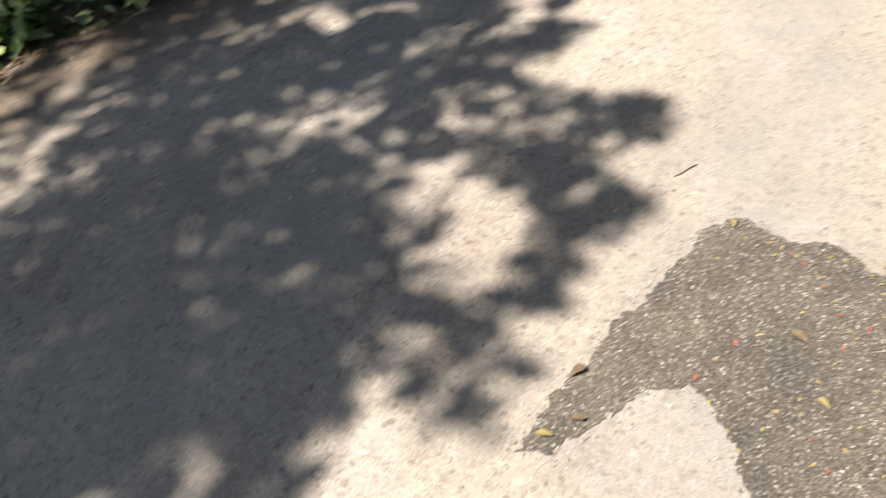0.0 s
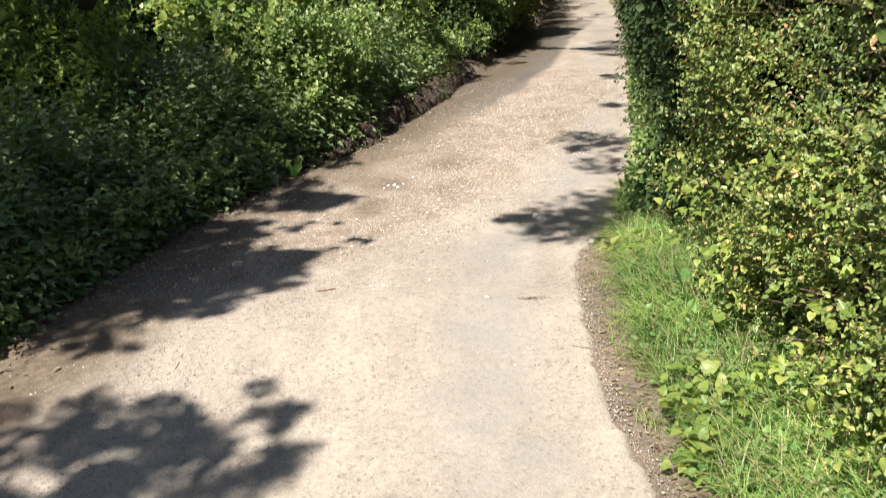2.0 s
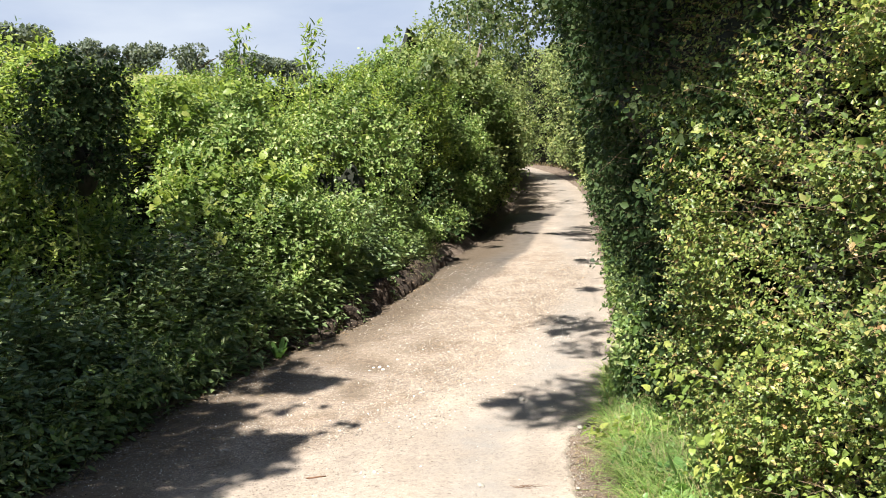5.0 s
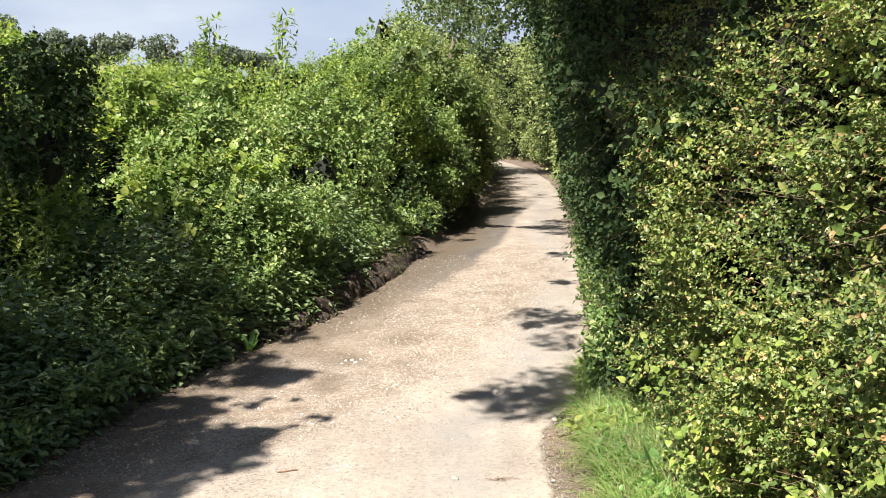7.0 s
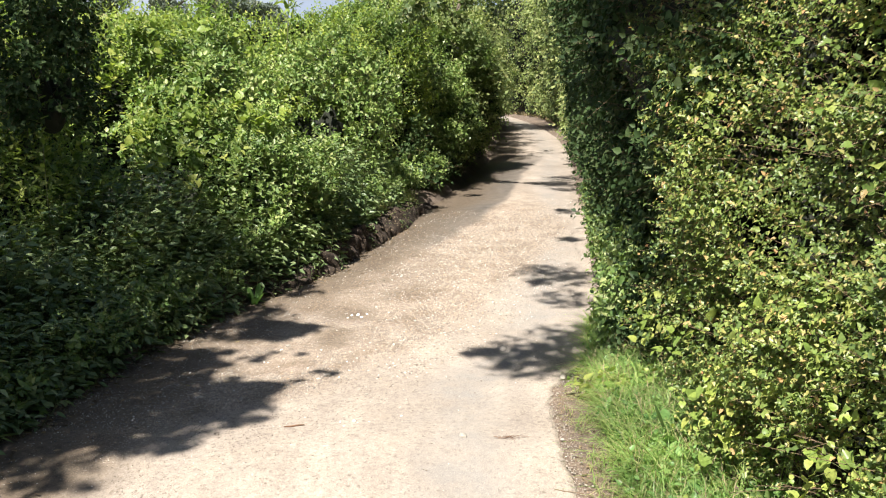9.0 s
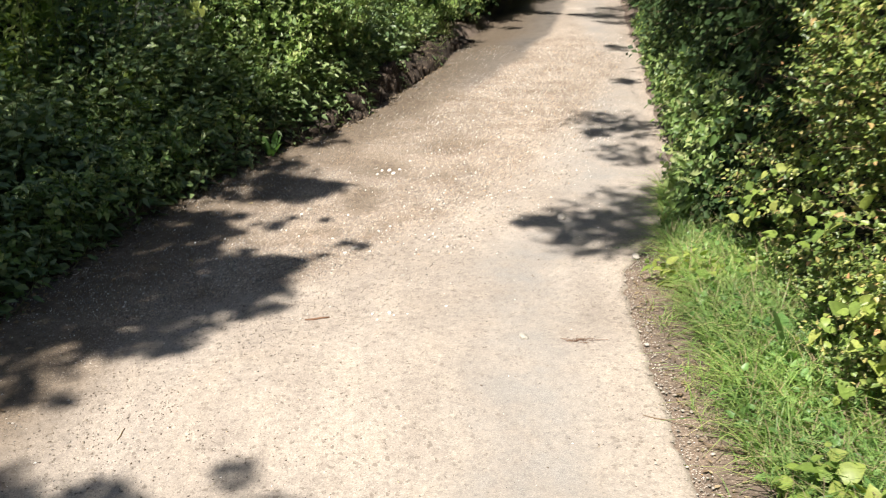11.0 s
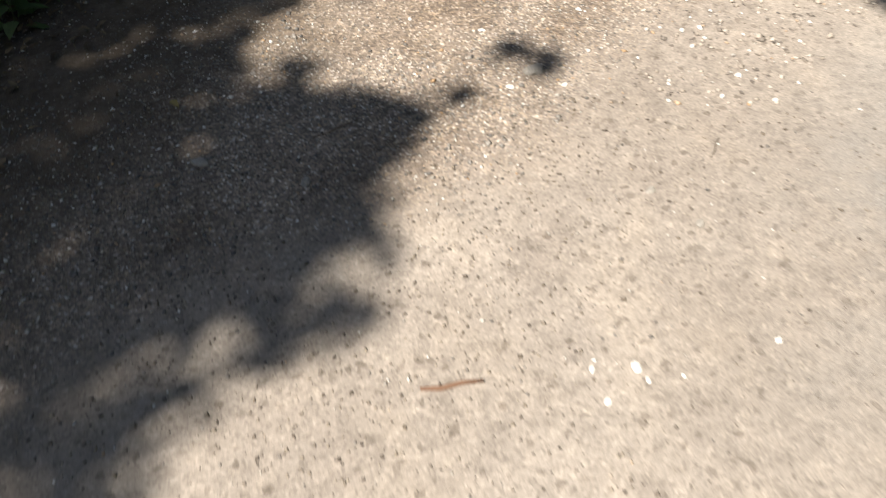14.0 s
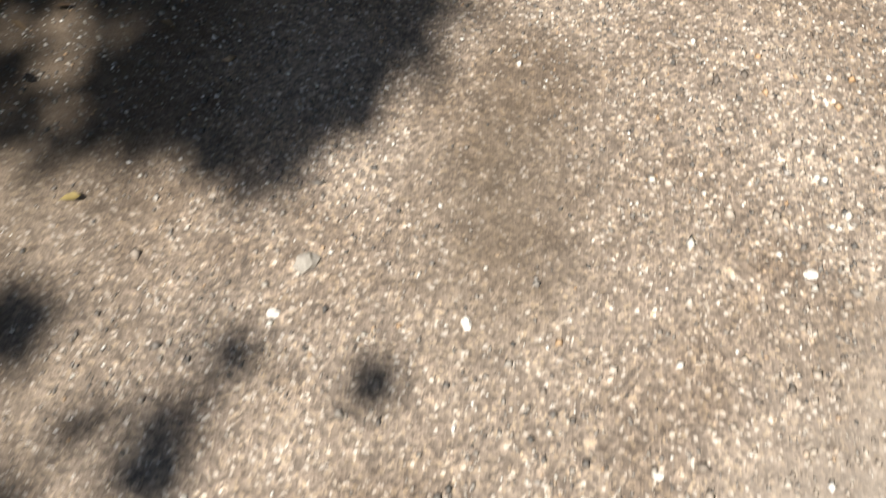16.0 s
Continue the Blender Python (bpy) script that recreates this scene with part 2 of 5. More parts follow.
# Field-tree leaves, greyed and lightened so the colour holds the distance haze.
HAZY_LEAF = leaf_material("hazy_tree_leaf", [(0.0, (0.045, 0.085, 0.045)), (0.6, (0.062, 0.11, 0.058)), (1.0, (0.08, 0.13, 0.065))], 0.2, 0.9, patch=0.2)
GRASS = leaf_material("grass_blade", [(0.0, (0.075, 0.19, 0.036)), (0.6, (0.13, 0.275, 0.055)), (0.9, (0.18, 0.31, 0.072)), (1.0, (0.25, 0.29, 0.12))], 0.4, 0.45, gloss=0.4)
DRY = leaf_material("dry_grass", [(0.0, (0.11, 0.125, 0.05)), (1.0, (0.2, 0.23, 0.095))], 0.2, 0.7)
DEAD = leaf_material("dead_leaf", [(0.0, (0.042, 0.042, 0.018)), (0.6, (0.085, 0.088, 0.036)), (1.0, (0.145, 0.155, 0.066))], 0.15, 0.75)
FALLEN = leaf_material("fallen_leaf", [(0.0, (0.1, 0.15, 0.035)), (0.6, (0.15, 0.17, 0.045)), (0.9, (0.17, 0.12, 0.045)), (1.0, (0.16, 0.06, 0.025))], 0.15, 0.6)

RUSSET = leaf_material("russet_leaf", [(0.0, (0.09, 0.05, 0.02)), (1.0, (0.17, 0.075, 0.03))], 0.1, 0.6)


def wood_material(name, dark, light):
    m, nt, bsdf, out = material(name)
    col = ramp(nt, tex_noise(nt, 14, 6), [(0.3, dark), (0.7, light)])
    nt.links.new(col, bsdf.inputs["Base Color"])
    bsdf.inputs["Roughness"].default_value = 0.85
    bump(nt, bsdf, tex_noise(nt, 60, 5), 0.6, 0.006)
    return m


# Near-black twig colour, so the gaps between leaves read as deep shade.
GAP_SHADE = wood_material("gap_shade", (0.006, 0.009, 0.004), (0.017, 0.019, 0.009))
BARK = wood_material("bark", (0.05, 0.038, 0.026), (0.15, 0.12, 0.085))
TWIG = wood_material("twig_bark", (0.09, 0.06, 0.035), (0.22, 0.15, 0.085))
GREEN_STEM = wood_material("green_stem", (0.07, 0.1, 0.03), (0.16, 0.16, 0.06))
STICK = wood_material("stick_wood", (0.12, 0.06, 0.036), (0.22, 0.125, 0.075))


def road_material():
    """Dusty old tarmac with grit, soil and a stretch of damp mud mixed with painted hedge shade, steered by the mesh's
    surface attribute.
    """
    m, nt, bsdf, out = material("dusty_tarmac")
    att = nt.nodes.new("ShaderNodeAttribute")
    att.attribute_name = "surface"
    sep = nt.nodes.new("ShaderNodeSeparateColor")
    nt.links.new(att.outputs["Color"], sep.inputs[0])
    grit, damp_shade, soil = sep.outputs[0], sep.outputs[1], sep.outputs[2]
    along = nt.nodes.new("ShaderNodeMapping")
    along.inputs["Rotation"].default_value = (0, 0, 0.17)
    along.inputs["Scale"].default_value = (1.0, 0.6, 1.0)
    nt.links.new(nt.nodes.new("ShaderNodeTexCoord").outputs["Object"], along.inputs["Vector"])
    large = tex_noise(nt, 1.9, 5, 0.6, along.outputs["Vector"])
    dust = ramp(nt, large, [(0.3, (0.28, 0.236, 0.196)), (0.5, (0.33, 0.283, 0.238)), (0.7, (0.38, 0.33, 0.281))])
    patches = tex_noise(nt, 8, 6, 0.65, along.outputs["Vector"])
    dust = mix(nt, dust, ramp(nt, patches, [(0.3, (0.76, 0.75, 0.75)), (0.5, (0.98, 0.98, 0.98)), (0.7, (1.16, 1.14, 1.1))]), 0.55, "MULTIPLY")
    stretch = nt.nodes.new("ShaderNodeMapping")
    stretch.inputs["Rotation"].default_value = (0, 0, 0.17)
    stretch.inputs["Scale"].default_value = (9.0, 0.8, 1.0)
    nt.links.new(nt.nodes.new("ShaderNodeTexCoord").outputs["Object"], stretch.inputs["Vector"])
    streak = tex_noise(nt, 1.0, 5, 0.6, stretch.outputs["Vector"])
    dust = mix(nt, dust, ramp(nt, streak, [(0.35, (0.86, 0.86, 0.87)), (0.65, (1.1, 1.09, 1.07))]), 0.3, "MULTIPLY")
    grain = tex_noise(nt, 210, 3, 0.7)
    dust = mix(nt, dust, ramp(nt, grain, [(0.3, (0.45, 0.44, 0.43)), (0.45, (0.9, 0.89, 0.88)), (0.6, (1.05, 1.05, 1.05)), (0.74, (1.35, 1.35, 1.35))]), 0.6, "MULTIPLY")
    mott = tex_noise(nt, 38, 5, 0.7)
    dust = mix(nt, dust, ramp(nt, mott, [(0.3, (0.72, 0.71, 0.7)), (0.48, (0.98, 0.98, 0.98)), (0.7, (1.17, 1.16, 1.15))]), 0.85, "MULTIPLY")
    vor = nt.nodes.new("ShaderNodeTexVoronoi")
    vor.inputs["Scale"].default_value = 240
    nt.links.new(nt.nodes.new("ShaderNodeTexCoord").outputs["Object"], vor.inputs["Vector"])
    sepv = nt.nodes.new("ShaderNodeSeparateColor")
    nt.links.new(vor.outputs["Color"], sepv.inputs[0])
    big = nt.nodes.new("ShaderNodeTexVoronoi")
    big.inputs["Scale"].default_value = 95
    nt.links.new(nt.nodes.new("ShaderNodeTexCoord").outputs["Object"], big.inputs["Vector"])
    sepb = nt.nodes.new("ShaderNodeSeparateColor")
    nt.links.new(big.outputs["Color"], sepb.inputs[0])
    dust = mix(nt, dust, ramp(nt, sepv.outputs[1], [(0.0, (0.6, 0.59, 0.58)), (0.2, (0.94, 0.94, 0.94)), (0.8, (1.02, 1.02, 1.02)), (0.96, (1.35, 1.35, 1.34))]), 0.6, "MULTIPLY")
    dust = mix(nt, dust, ramp(nt, sepb.outputs[1], [(0.0, (0.62, 0.6, 0.58)), (0.07, (0.9, 0.9, 0.9)), (0.12, (1.0, 1.0, 1.0)), (0.95, (1.02, 1.02, 1.02)), (1.0, (1.2, 1.2, 1.18))]), 0.9, "MULTIPLY")
    worn = ramp(nt, tex_noise(nt, 320, 3, 0.75), [(0.3, (0.12, 0.112, 0.104)), (0.52, (0.25, 0.233, 0.213)), (0.68, (0.37, 0.345, 0.315)), (0.8, (0.55, 0.53, 0.5))])
    wear = nt.nodes.new("ShaderNodeAttribute")
    wear.attribute_name = "wear"
    broken = nt.nodes.new("ShaderNodeMath")
    broken.operation = "MULTIPLY"
    nt.links.new(wear.outputs["Fac"], broken.inputs[0])
    nt.links.new(ramp(nt, tex_noise(nt, 5, 7, 0.7), [(0.32, (0.1,) * 3), (0.62, (1.0,) * 3)]), broken.inputs[1])
    dust = mix(nt, dust, worn, broken.outputs[0])
    chips = ramp(nt, sepv.outputs[0], [(0.0, (0.088, 0.072, 0.06)), (0.4, (0.21, 0.172, 0.142)), (0.72, (0.366, 0.304, 0.25)), (0.9, (0.455, 0.368, 0.262)), (0.95, (0.62, 0.57, 0.5)), (1.0, (0.8, 0.76, 0.7))])
    chips = mix(nt, chips, ramp(nt, sepb.outputs[0], [(0.0, (0.6, 0.55, 0.5)), (0.35, (0.95, 0.9, 0.86)), (0.8, (1.12, 1.06, 1.0)), (0.92, (1.6, 1.52, 1.42)), (1.0, (1.9, 1.8, 1.7))]), 0.7, "MULTIPLY")
    chips = mix(nt, chips, dust, 0.3)
    chips = mix(nt, chips, ramp(nt, tex_noise(nt, 3.2, 5, 0.65), [(0.36, (0.64, 0.595, 0.55)), (0.5, (0.93, 0.915, 0.9)), (0.64, (1.12, 1.12, 1.12))]), 0.9, "MULTIPLY")
    col = mix(nt, dust, chips, grit)
    # Dark stretch: damp ground and the left hedge's shadow painted as one colour.
    mud_shade = ramp(nt, tex_noise(nt, 9, 6), [(0.3, (0.075, 0.066, 0.058)), (0.7, (0.15, 0.133, 0.117))])
    col = mix(nt, col, mud_shade, damp_shade)
    earth = ramp(nt, tex_noise(nt, 30, 6), [(0.3, (0.06, 0.045, 0.031)), (0.7, (0.15, 0.114, 0.08))])
    col = mix(nt, col, earth, soil)
    nt.links.new(col, bsdf.inputs["Base Color"])
    rough = ramp(nt, damp_shade, [(0.0, (0.93,) * 3), (1.0, (0.6,) * 3)])
    nt.links.new(rough, bsdf.inputs["Roughness"])
    bsdf.inputs["Specular IOR Level"].default_value = 0.25
    h = mix(nt, grain, vor.outputs["Distance"], grit)
    bump(nt, bsdf, h, 0.45, 0.003)
    return m


def speckled(name, stops, scale, tone, rough=0.9, depth=0.004):
    """Ground of many small bits: cells of different colours over a slower change of tone."""
    m, nt, bsdf, out = material(name)
    vor = nt.nodes.new("ShaderNodeTexVoronoi")
    vor.inputs["Scale"].default_value = scale
    nt.links.new(nt.nodes.new("ShaderNodeTexCoord").outputs["Object"], vor.inputs["Vector"])
    sepv = nt.nodes.new("ShaderNodeSeparateColor")
    nt.links.new(vor.outputs["Color"], sepv.inputs[0])
    col = ramp(nt, sepv.outputs[0], stops)
    col = mix(nt, col, ramp(nt, tex_noise(nt, tone, 5), [(0.3, (0.65, 0.65, 0.65)), (0.7, (1.25, 1.22, 1.18))]), 1.0, "MULTIPLY")
    nt.links.new(col, bsdf.inputs["Base Color"])
    bsdf.inputs["Roughness"].default_value = rough
    bump(nt, bsdf, mix(nt, vor.outputs["Distance"], tex_noise(nt, scale * 0.6, 4), 0.5), 0.7, depth)
    return m


ROAD = road_material()
PATCH = speckled("coarse_asphalt", [(0.0, (0.05, 0.041, 0.033)), (0.5, (0.095, 0.079, 0.064)), (0.87, (0.145, 0.12, 0.095)), (0.96, (0.24, 0.21, 0.175)), (1.0, (0.46, 0.43, 0.38))], 280, 6)
EARTH = speckled("damp_earth", [(0.0, (0.02, 0.014, 0.01)), (0.6, (0.042, 0.029, 0.02)), (0.92, (0.075, 0.053, 0.036)), (1.0, (0.24, 0.19, 0.14))], 120, 9, 0.95, 0.01)
SOIL = speckled("verge_soil", [(0.0, (0.1, 0.073, 0.055)), (0.8, (0.15, 0.112, 0.086)), (0.94, (0.2, 0.155, 0.12)), (1.0, (0.36, 0.3, 0.24))], 260, 5, 0.95, 0.0012)


def field_material():
    m, nt, bsdf, out = material("field_grass")
    col = ramp(nt, tex_noise(nt, 0.05, 6), [(0.35, (0.1, 0.14, 0.035)), (0.55, (0.2, 0.2, 0.06)), (0.7, (0.34, 0.29, 0.12))])
    col = mix(nt, col, ramp(nt, tex_noise(nt, 8, 5), [(0.3, (0.7, 0.7, 0.7)), (0.7, (1.25, 1.25, 1.2))]), 1.0, "MULTIPLY")
    nt.links.new(col, bsdf.inputs["Base Color"])
    bsdf.inputs["Roughness"].default_value = 0.95
    return m


FIELD = field_material()


def pebble_material(name, stops):
    m, nt, bsdf, out = material(name)
    geo = nt.nodes.new("ShaderNodeNewGeometry")
    col = ramp(nt, geo.outputs["Random Per Island"], stops)
    col = mix(nt, col, ramp(nt, tex_noise(nt, 240, 3), [(0.3, (0.75, 0.74, 0.72)), (0.7, (1.2, 1.2, 1.18))]), 0.8, "MULTIPLY")
    nt.links.new(col, bsdf.inputs["Base Color"])
    bsdf.inputs["Roughness"].default_value = 0.7
    return m


PEBBLE = pebble_material("pebble", [(0.0, (0.085, 0.08, 0.075)), (0.3, (0.18, 0.163, 0.146)), (0.6, (0.29, 0.262, 0.23)), (0.78, (0.42, 0.38, 0.33)), (0.83, (0.46, 0.29, 0.15)), (0.86, (0.36, 0.33, 0.3)), (0.92, (0.6, 0.56, 0.49)), (1.0, (0.9, 0.88, 0.84))])
FLINT = pebble_material("white_flint", [(0.0, (0.6, 0.56, 0.5)), (1.0, (0.76, 0.72, 0.66))])
BROWN_STONE = pebble_material("brown_grit", [(0.0, (0.09, 0.07, 0.055)), (0.6, (0.17, 0.135, 0.1)), (1.0, (0.3, 0.25, 0.19))])
TAR_CRUMB = pebble_material("tarmac_crumb", [(0.0, (0.2, 0.175, 0.148)), (0.6, (0.3, 0.265, 0.225)), (1.0, (0.42, 0.375, 0.325))])
PALE_PEBBLE = pebble_material("pale_pebble", [(0.0, (0.15, 0.127, 0.108)), (0.25, (0.275, 0.232, 0.192)), (0.5, (0.435, 0.371, 0.307)), (0.75, (0.545, 0.479, 0.41)), (0.8, (0.5, 0.31, 0.16)), (0.84, (0.42, 0.39, 0.36)), (0.9, (0.66, 0.61, 0.54)), (1.0, (0.85, 0.82, 0.77))])
GREY_STONE = pebble_material("grey_stone", [(0.0, (0.2, 0.18, 0.155)), (1.0, (0.34, 0.31, 0.27))])

# ---- plan of the lane: the plants' edge to the left and to the right ----
LY = [-40, 0, 1.7, 2.1, 2.7, 3.5, 4.1, 5.0, 6.0, 6.4, 6.85, 7.4, 8.1, 8.5, 9.2, 9.9, 10.4, 11.1, 13.7, 15.0, 16.4, 19.9, 26.8, 30.0, 34.0, 38.0, 44.0]
LX = [-2.6, -2.5, -2.3, -2.12, -1.95, -1.85, -1.81, -1.64, -1.3, -1.08, -0.86, -0.74, -0.56, -0.45, -0.29, -0.17, -0.03, 0.18, 0.64, 0.9, 1.15, 1.55, 2.2, 2.3, 1.9, 0.8, -3.2]
RY = [-40, 0, 1.7, 2.1, 2.7, 3.4, 4.15, 5.5, 6.8, 7.8, 9.8, 11.8, 14.9, 17.1, 20.0, 23.0, 26.4, 30.0, 33.0, 36.0, 40.0, 46.0]
RX = [0.9, 0.75, 0.66, 0.66, 0.59, 0.6, 0.68, 0.93, 1.13, 1.28, 1.6, 1.9, 2.4, 2.78, 3.3, 3.75, 4.05, 4.25, 4.3, 4.1, 3.2, 0.0]
TY = [-40, 0, 1.2, 1.5, 1.73, 2.17, 2.32, 2.53, 2.68, 3.2, 3.7, 4.1, 4.5, 4.8, 6.0, 9.0, 11.8, 14.9, 17.1, 19.25, 23.0, 26.4, 29.7, 32.5, 35.4, 38.0, 46.0]
TX = [0.65, 0.64, 0.63, 0.59, 0.51, 0.53, 0.5, 0.46, 0.45, 0.45, 0.46, 0.51, 0.7, 0.9, 1.16, 1.62, 1.98, 2.44, 2.76, 2.99, 3.36, 3.51, 3.57, 3.5, 3.34, 2.7, -1.4]


def left_edge(y):
    return np.interp(y, LY, LX)


def right_edge(y):
    return np.interp(y, RY, RX)


def road_height(x, y):
    p = flat3(x, y)
    z = (fbm(p, 1.3, 3) - 0.5) * 0.03 + (vnoise(p, 0.11, 9) - 0.5) * 0.005
    z = z - 0.03 * np.exp(-(((x + 0.62) / 0.35) ** 2 + ((y - 5.75) / 0.3) ** 2))
    z = z + 0.04 * np.exp(-(((y - 3.35) / 0.42) ** 2)) + 0.045 * np.exp(-(((x + 0.75) / 0.4) ** 2 + ((y - 3.0) / 0.3) ** 2)) - 0.022 * smooth(4.1, 4.5, y) * smooth(6.6, 5.6, y)
    return z - 0.02 * smooth(0.25, 0.0, x - left_edge(y))


def ground_height(x, y):
    """Soil: just under the road, up the banks, then the field rising to the far trees."""
    p = flat3(x, y)
    dl, dr = left_edge(y) - x, x - right_edge(y)
    bank = 0.16 + 0.08 * np.exp(-(((y - 8.0) / 1.6) ** 2))
    z = road_height(x, y) - 0.035 + bank * smooth(0.0, 0.2, dl) + 0.026 * smooth(-0.55, -0.3, dr) + 0.1 * smooth(0.02, 0.5, dr)
    z = z + (fbm(p, 0.5, 21) - 0.5) * 0.05 * smooth(-0.05, 0.3, np.maximum(dl, dr)) + (vnoise(p, 0.06, 22) - 0.5) * 0.004
    r = np.hypot(x, y)
    return z + 10.0 * smooth(14, 140, r) * smooth(2.5, 30.0, dl)


def grid(xs, ys, height):
    X, Y = np.meshgrid(xs, ys, indexing="ij")
    x, y = X.ravel(), Y.ravel()
    v = np.stack([x, y, height(x, y)], -1)
    ny = len(ys)
    i, j = np.meshgrid(np.arange(len(xs) - 1), np.arange(ny - 1), indexing="ij")
    a = (i * ny + j).ravel()
    return v, np.stack([a, a + ny, a + ny + 1, a + 1], -1)


# ---- ground ----
xs = np.unique(np.concatenate([-np.geomspace(3, 900, 40), np.arange(-3, 3.001, 0.08), np.geomspace(3, 900, 40)]))
ys = np.unique(np.concatenate([-np.geomspace(2, 900, 30), np.arange(-2, 12.001, 0.08), np.geomspace(12, 900, 70)]))
v, f = grid(xs, ys, ground_height)
centre = v[f].mean(1)
field = ((left_edge(centre[:, 1]) - centre[:, 0] > 2.0) | (centre[:, 0] - right_edge(centre[:, 1]) > 1.1)).astype(int)
ground = new("ground", fast_mesh("ground", v, f, np.full(len(f), 4), [SOIL, FIELD], field, True))
tagged(ground, "brown verge soil running out into pale green fields", "ground", kind="structure")


def build_road():
    """The tarmac: a slab with a broken right edge, its surface marked by grit, soil, and damp mixed with hedge shade.
    """
    ys = np.concatenate([np.arange(-40, -2.5, 0.5), np.arange(-2.5, 9, 0.035), np.arange(9, 16, 0.06), np.arange(16, 46, 0.25)])
    us = np.linspace(0, 1, 110)
    us = np.concatenate([us[:-1], [0.985, 0.992, 1.0]])
    us = np.unique(us)
    edge = np.interp(ys, TY, TX)
    e3 = flat3(0 * ys, ys)
    edge = edge + (vnoise(e3, 0.16, 5) - 0.5) * 0.018 + (vnoise(e3, 0.07, 6) - 0.5) * 0.02 + (vnoise(e3, 0.035, 8) - 0.5) * 0.03 + (vnoise(e3, 0.4, 7) - 0.5) * 0.04
    lo = left_edge(ys) - 0.15
    X = lo[None] + us[:, None] * (edge - lo)[None]
    Y = np.broadcast_to(ys[None], X.shape)
    x, y = X.ravel(), Y.ravel()
    z = road_height(x, y)
    inset = (edge[None] - X).ravel()
    z = z - 0.012 * smooth(0.03, 0.0, inset)
    top = np.stack([x, y, z], -1)
    ny, nu = len(ys), len(us)
    i, j = np.meshgrid(np.arange(nu - 1), np.arange(ny - 1), indexing="ij")
    a = (i * ny + j).ravel()
    quads = np.stack([a, a + ny, a + ny + 1, a + 1], -1)
    low = top[-ny:] + np.array([0.006, 0, -0.07])
    j = np.arange(ny - 1)
    b = (nu - 1) * ny + j
    c = nu * ny + j
    quads = np.concatenate([quads, np.stack([b, c, c + 1, b + 1], -1)])
    me = fast_mesh("road", np.concatenate([top, low]), quads, np.full(len(quads), 4), [ROAD], None, True)
    p = flat3(x, y)
    wob = (fbm(p, 0.5, 31) - 0.5) * 0.7
    grit = gravel_amount(x, y)
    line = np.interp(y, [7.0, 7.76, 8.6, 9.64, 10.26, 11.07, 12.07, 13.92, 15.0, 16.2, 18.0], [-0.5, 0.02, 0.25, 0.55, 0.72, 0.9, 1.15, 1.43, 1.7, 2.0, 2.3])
    # Left of the line: damp surface, with part of the hedge's shadow painted in.
    damp_shade = smooth(0.08, -0.05, x - line + wob * 0.4) * smooth(7.1, 8.6, y + wob * 2) * smooth(18, 15.5, y + wob) * (0.55 + 0.35 * smooth(8.0, 10.5, y) + wob)
    damp_shade = np.clip(damp_shade, 0, 1)
    soil = smooth(0.85, 0.2, x - left_edge(y) + wob * 0.6) * 0.88
    soil = np.maximum(soil, np.clip(smooth(9.5, 13.0, y) * (0.12 + wob * 0.8), 0, 0.5))
    soil = np.maximum(soil, 0.4 * smooth(1.3, 0.5, x - left_edge(y) + wob) * smooth(4.8, 6.0, y) * smooth(8.0, 6.8, y))
    soil = np.maximum(soil, np.clip(sandy_hollow(x, y) * (0.75 + wob), 0, 0.7))
    n = len(top) + len(low)
    col = np.ones((n, 4), np.float32)
    col[: len(x), 0], col[: len(x), 1], col[: len(x), 2] = grit, damp_shade, soil
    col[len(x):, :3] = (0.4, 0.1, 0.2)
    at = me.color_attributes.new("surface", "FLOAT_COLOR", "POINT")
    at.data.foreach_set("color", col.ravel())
    track = np.exp(-(((x - np.interp(y, TY, TX) + 0.42 + wob * 0.12) / 0.24) ** 2)) + 0.55 * np.exp(-(((x - np.interp(y, TY, TX) + 1.5 + wob * 0.3) / 0.3) ** 2)) * smooth(3.5, 2.0, y)
    wear = np.zeros(n, np.float32)
    wear[: len(x)] = np.clip(track * (0.8 + 0.9 * wob), 0, 0.9)
    me.attributes.new("wear", "FLOAT", "POINT").data.foreach_set("value", wear)
    road = new("road", me)
    return tagged(road, "sun-bleached dusty tarmac lane with gritty worn patches", "road", kind="structure")


def sandy_hollow(x, y):
    return 0.9 * np.exp(-(((x + 0.66) / 0.12) ** 2 + ((y - 5.03) / 0.24) ** 2)) + 0.85 * np.exp(-(((x + 0.62) / 0.35) ** 2 + ((y - 5.75) / 0.25) ** 2))


def gravel_line(y):
    return np.interp(y, [1.0, 3.2, 4.2, 4.9, 5.6, 6.5, 7.5, 9.0, 12.0], [-2.2, -1.35, -0.75, -0.25, 0.1, 0.45, 0.9, 1.35, 1.4])


def gravel_amount(x, y):
    """How thickly loose stones lie: along the left side, and right across the lane further on."""
    p = flat3(x, y)
    wob = (fbm(p, 0.6, 33) - 0.5) * 0.5
    g = smooth(0.22, -0.12, x - gravel_line(y) + wob)
    g = np.maximum(g, 0.85 * smooth(0.16, 0.02, np.interp(y, TY, TX) - x) * smooth(4.0, 5.0, y))
    return g * smooth(14, 9, y)


road = build_road()


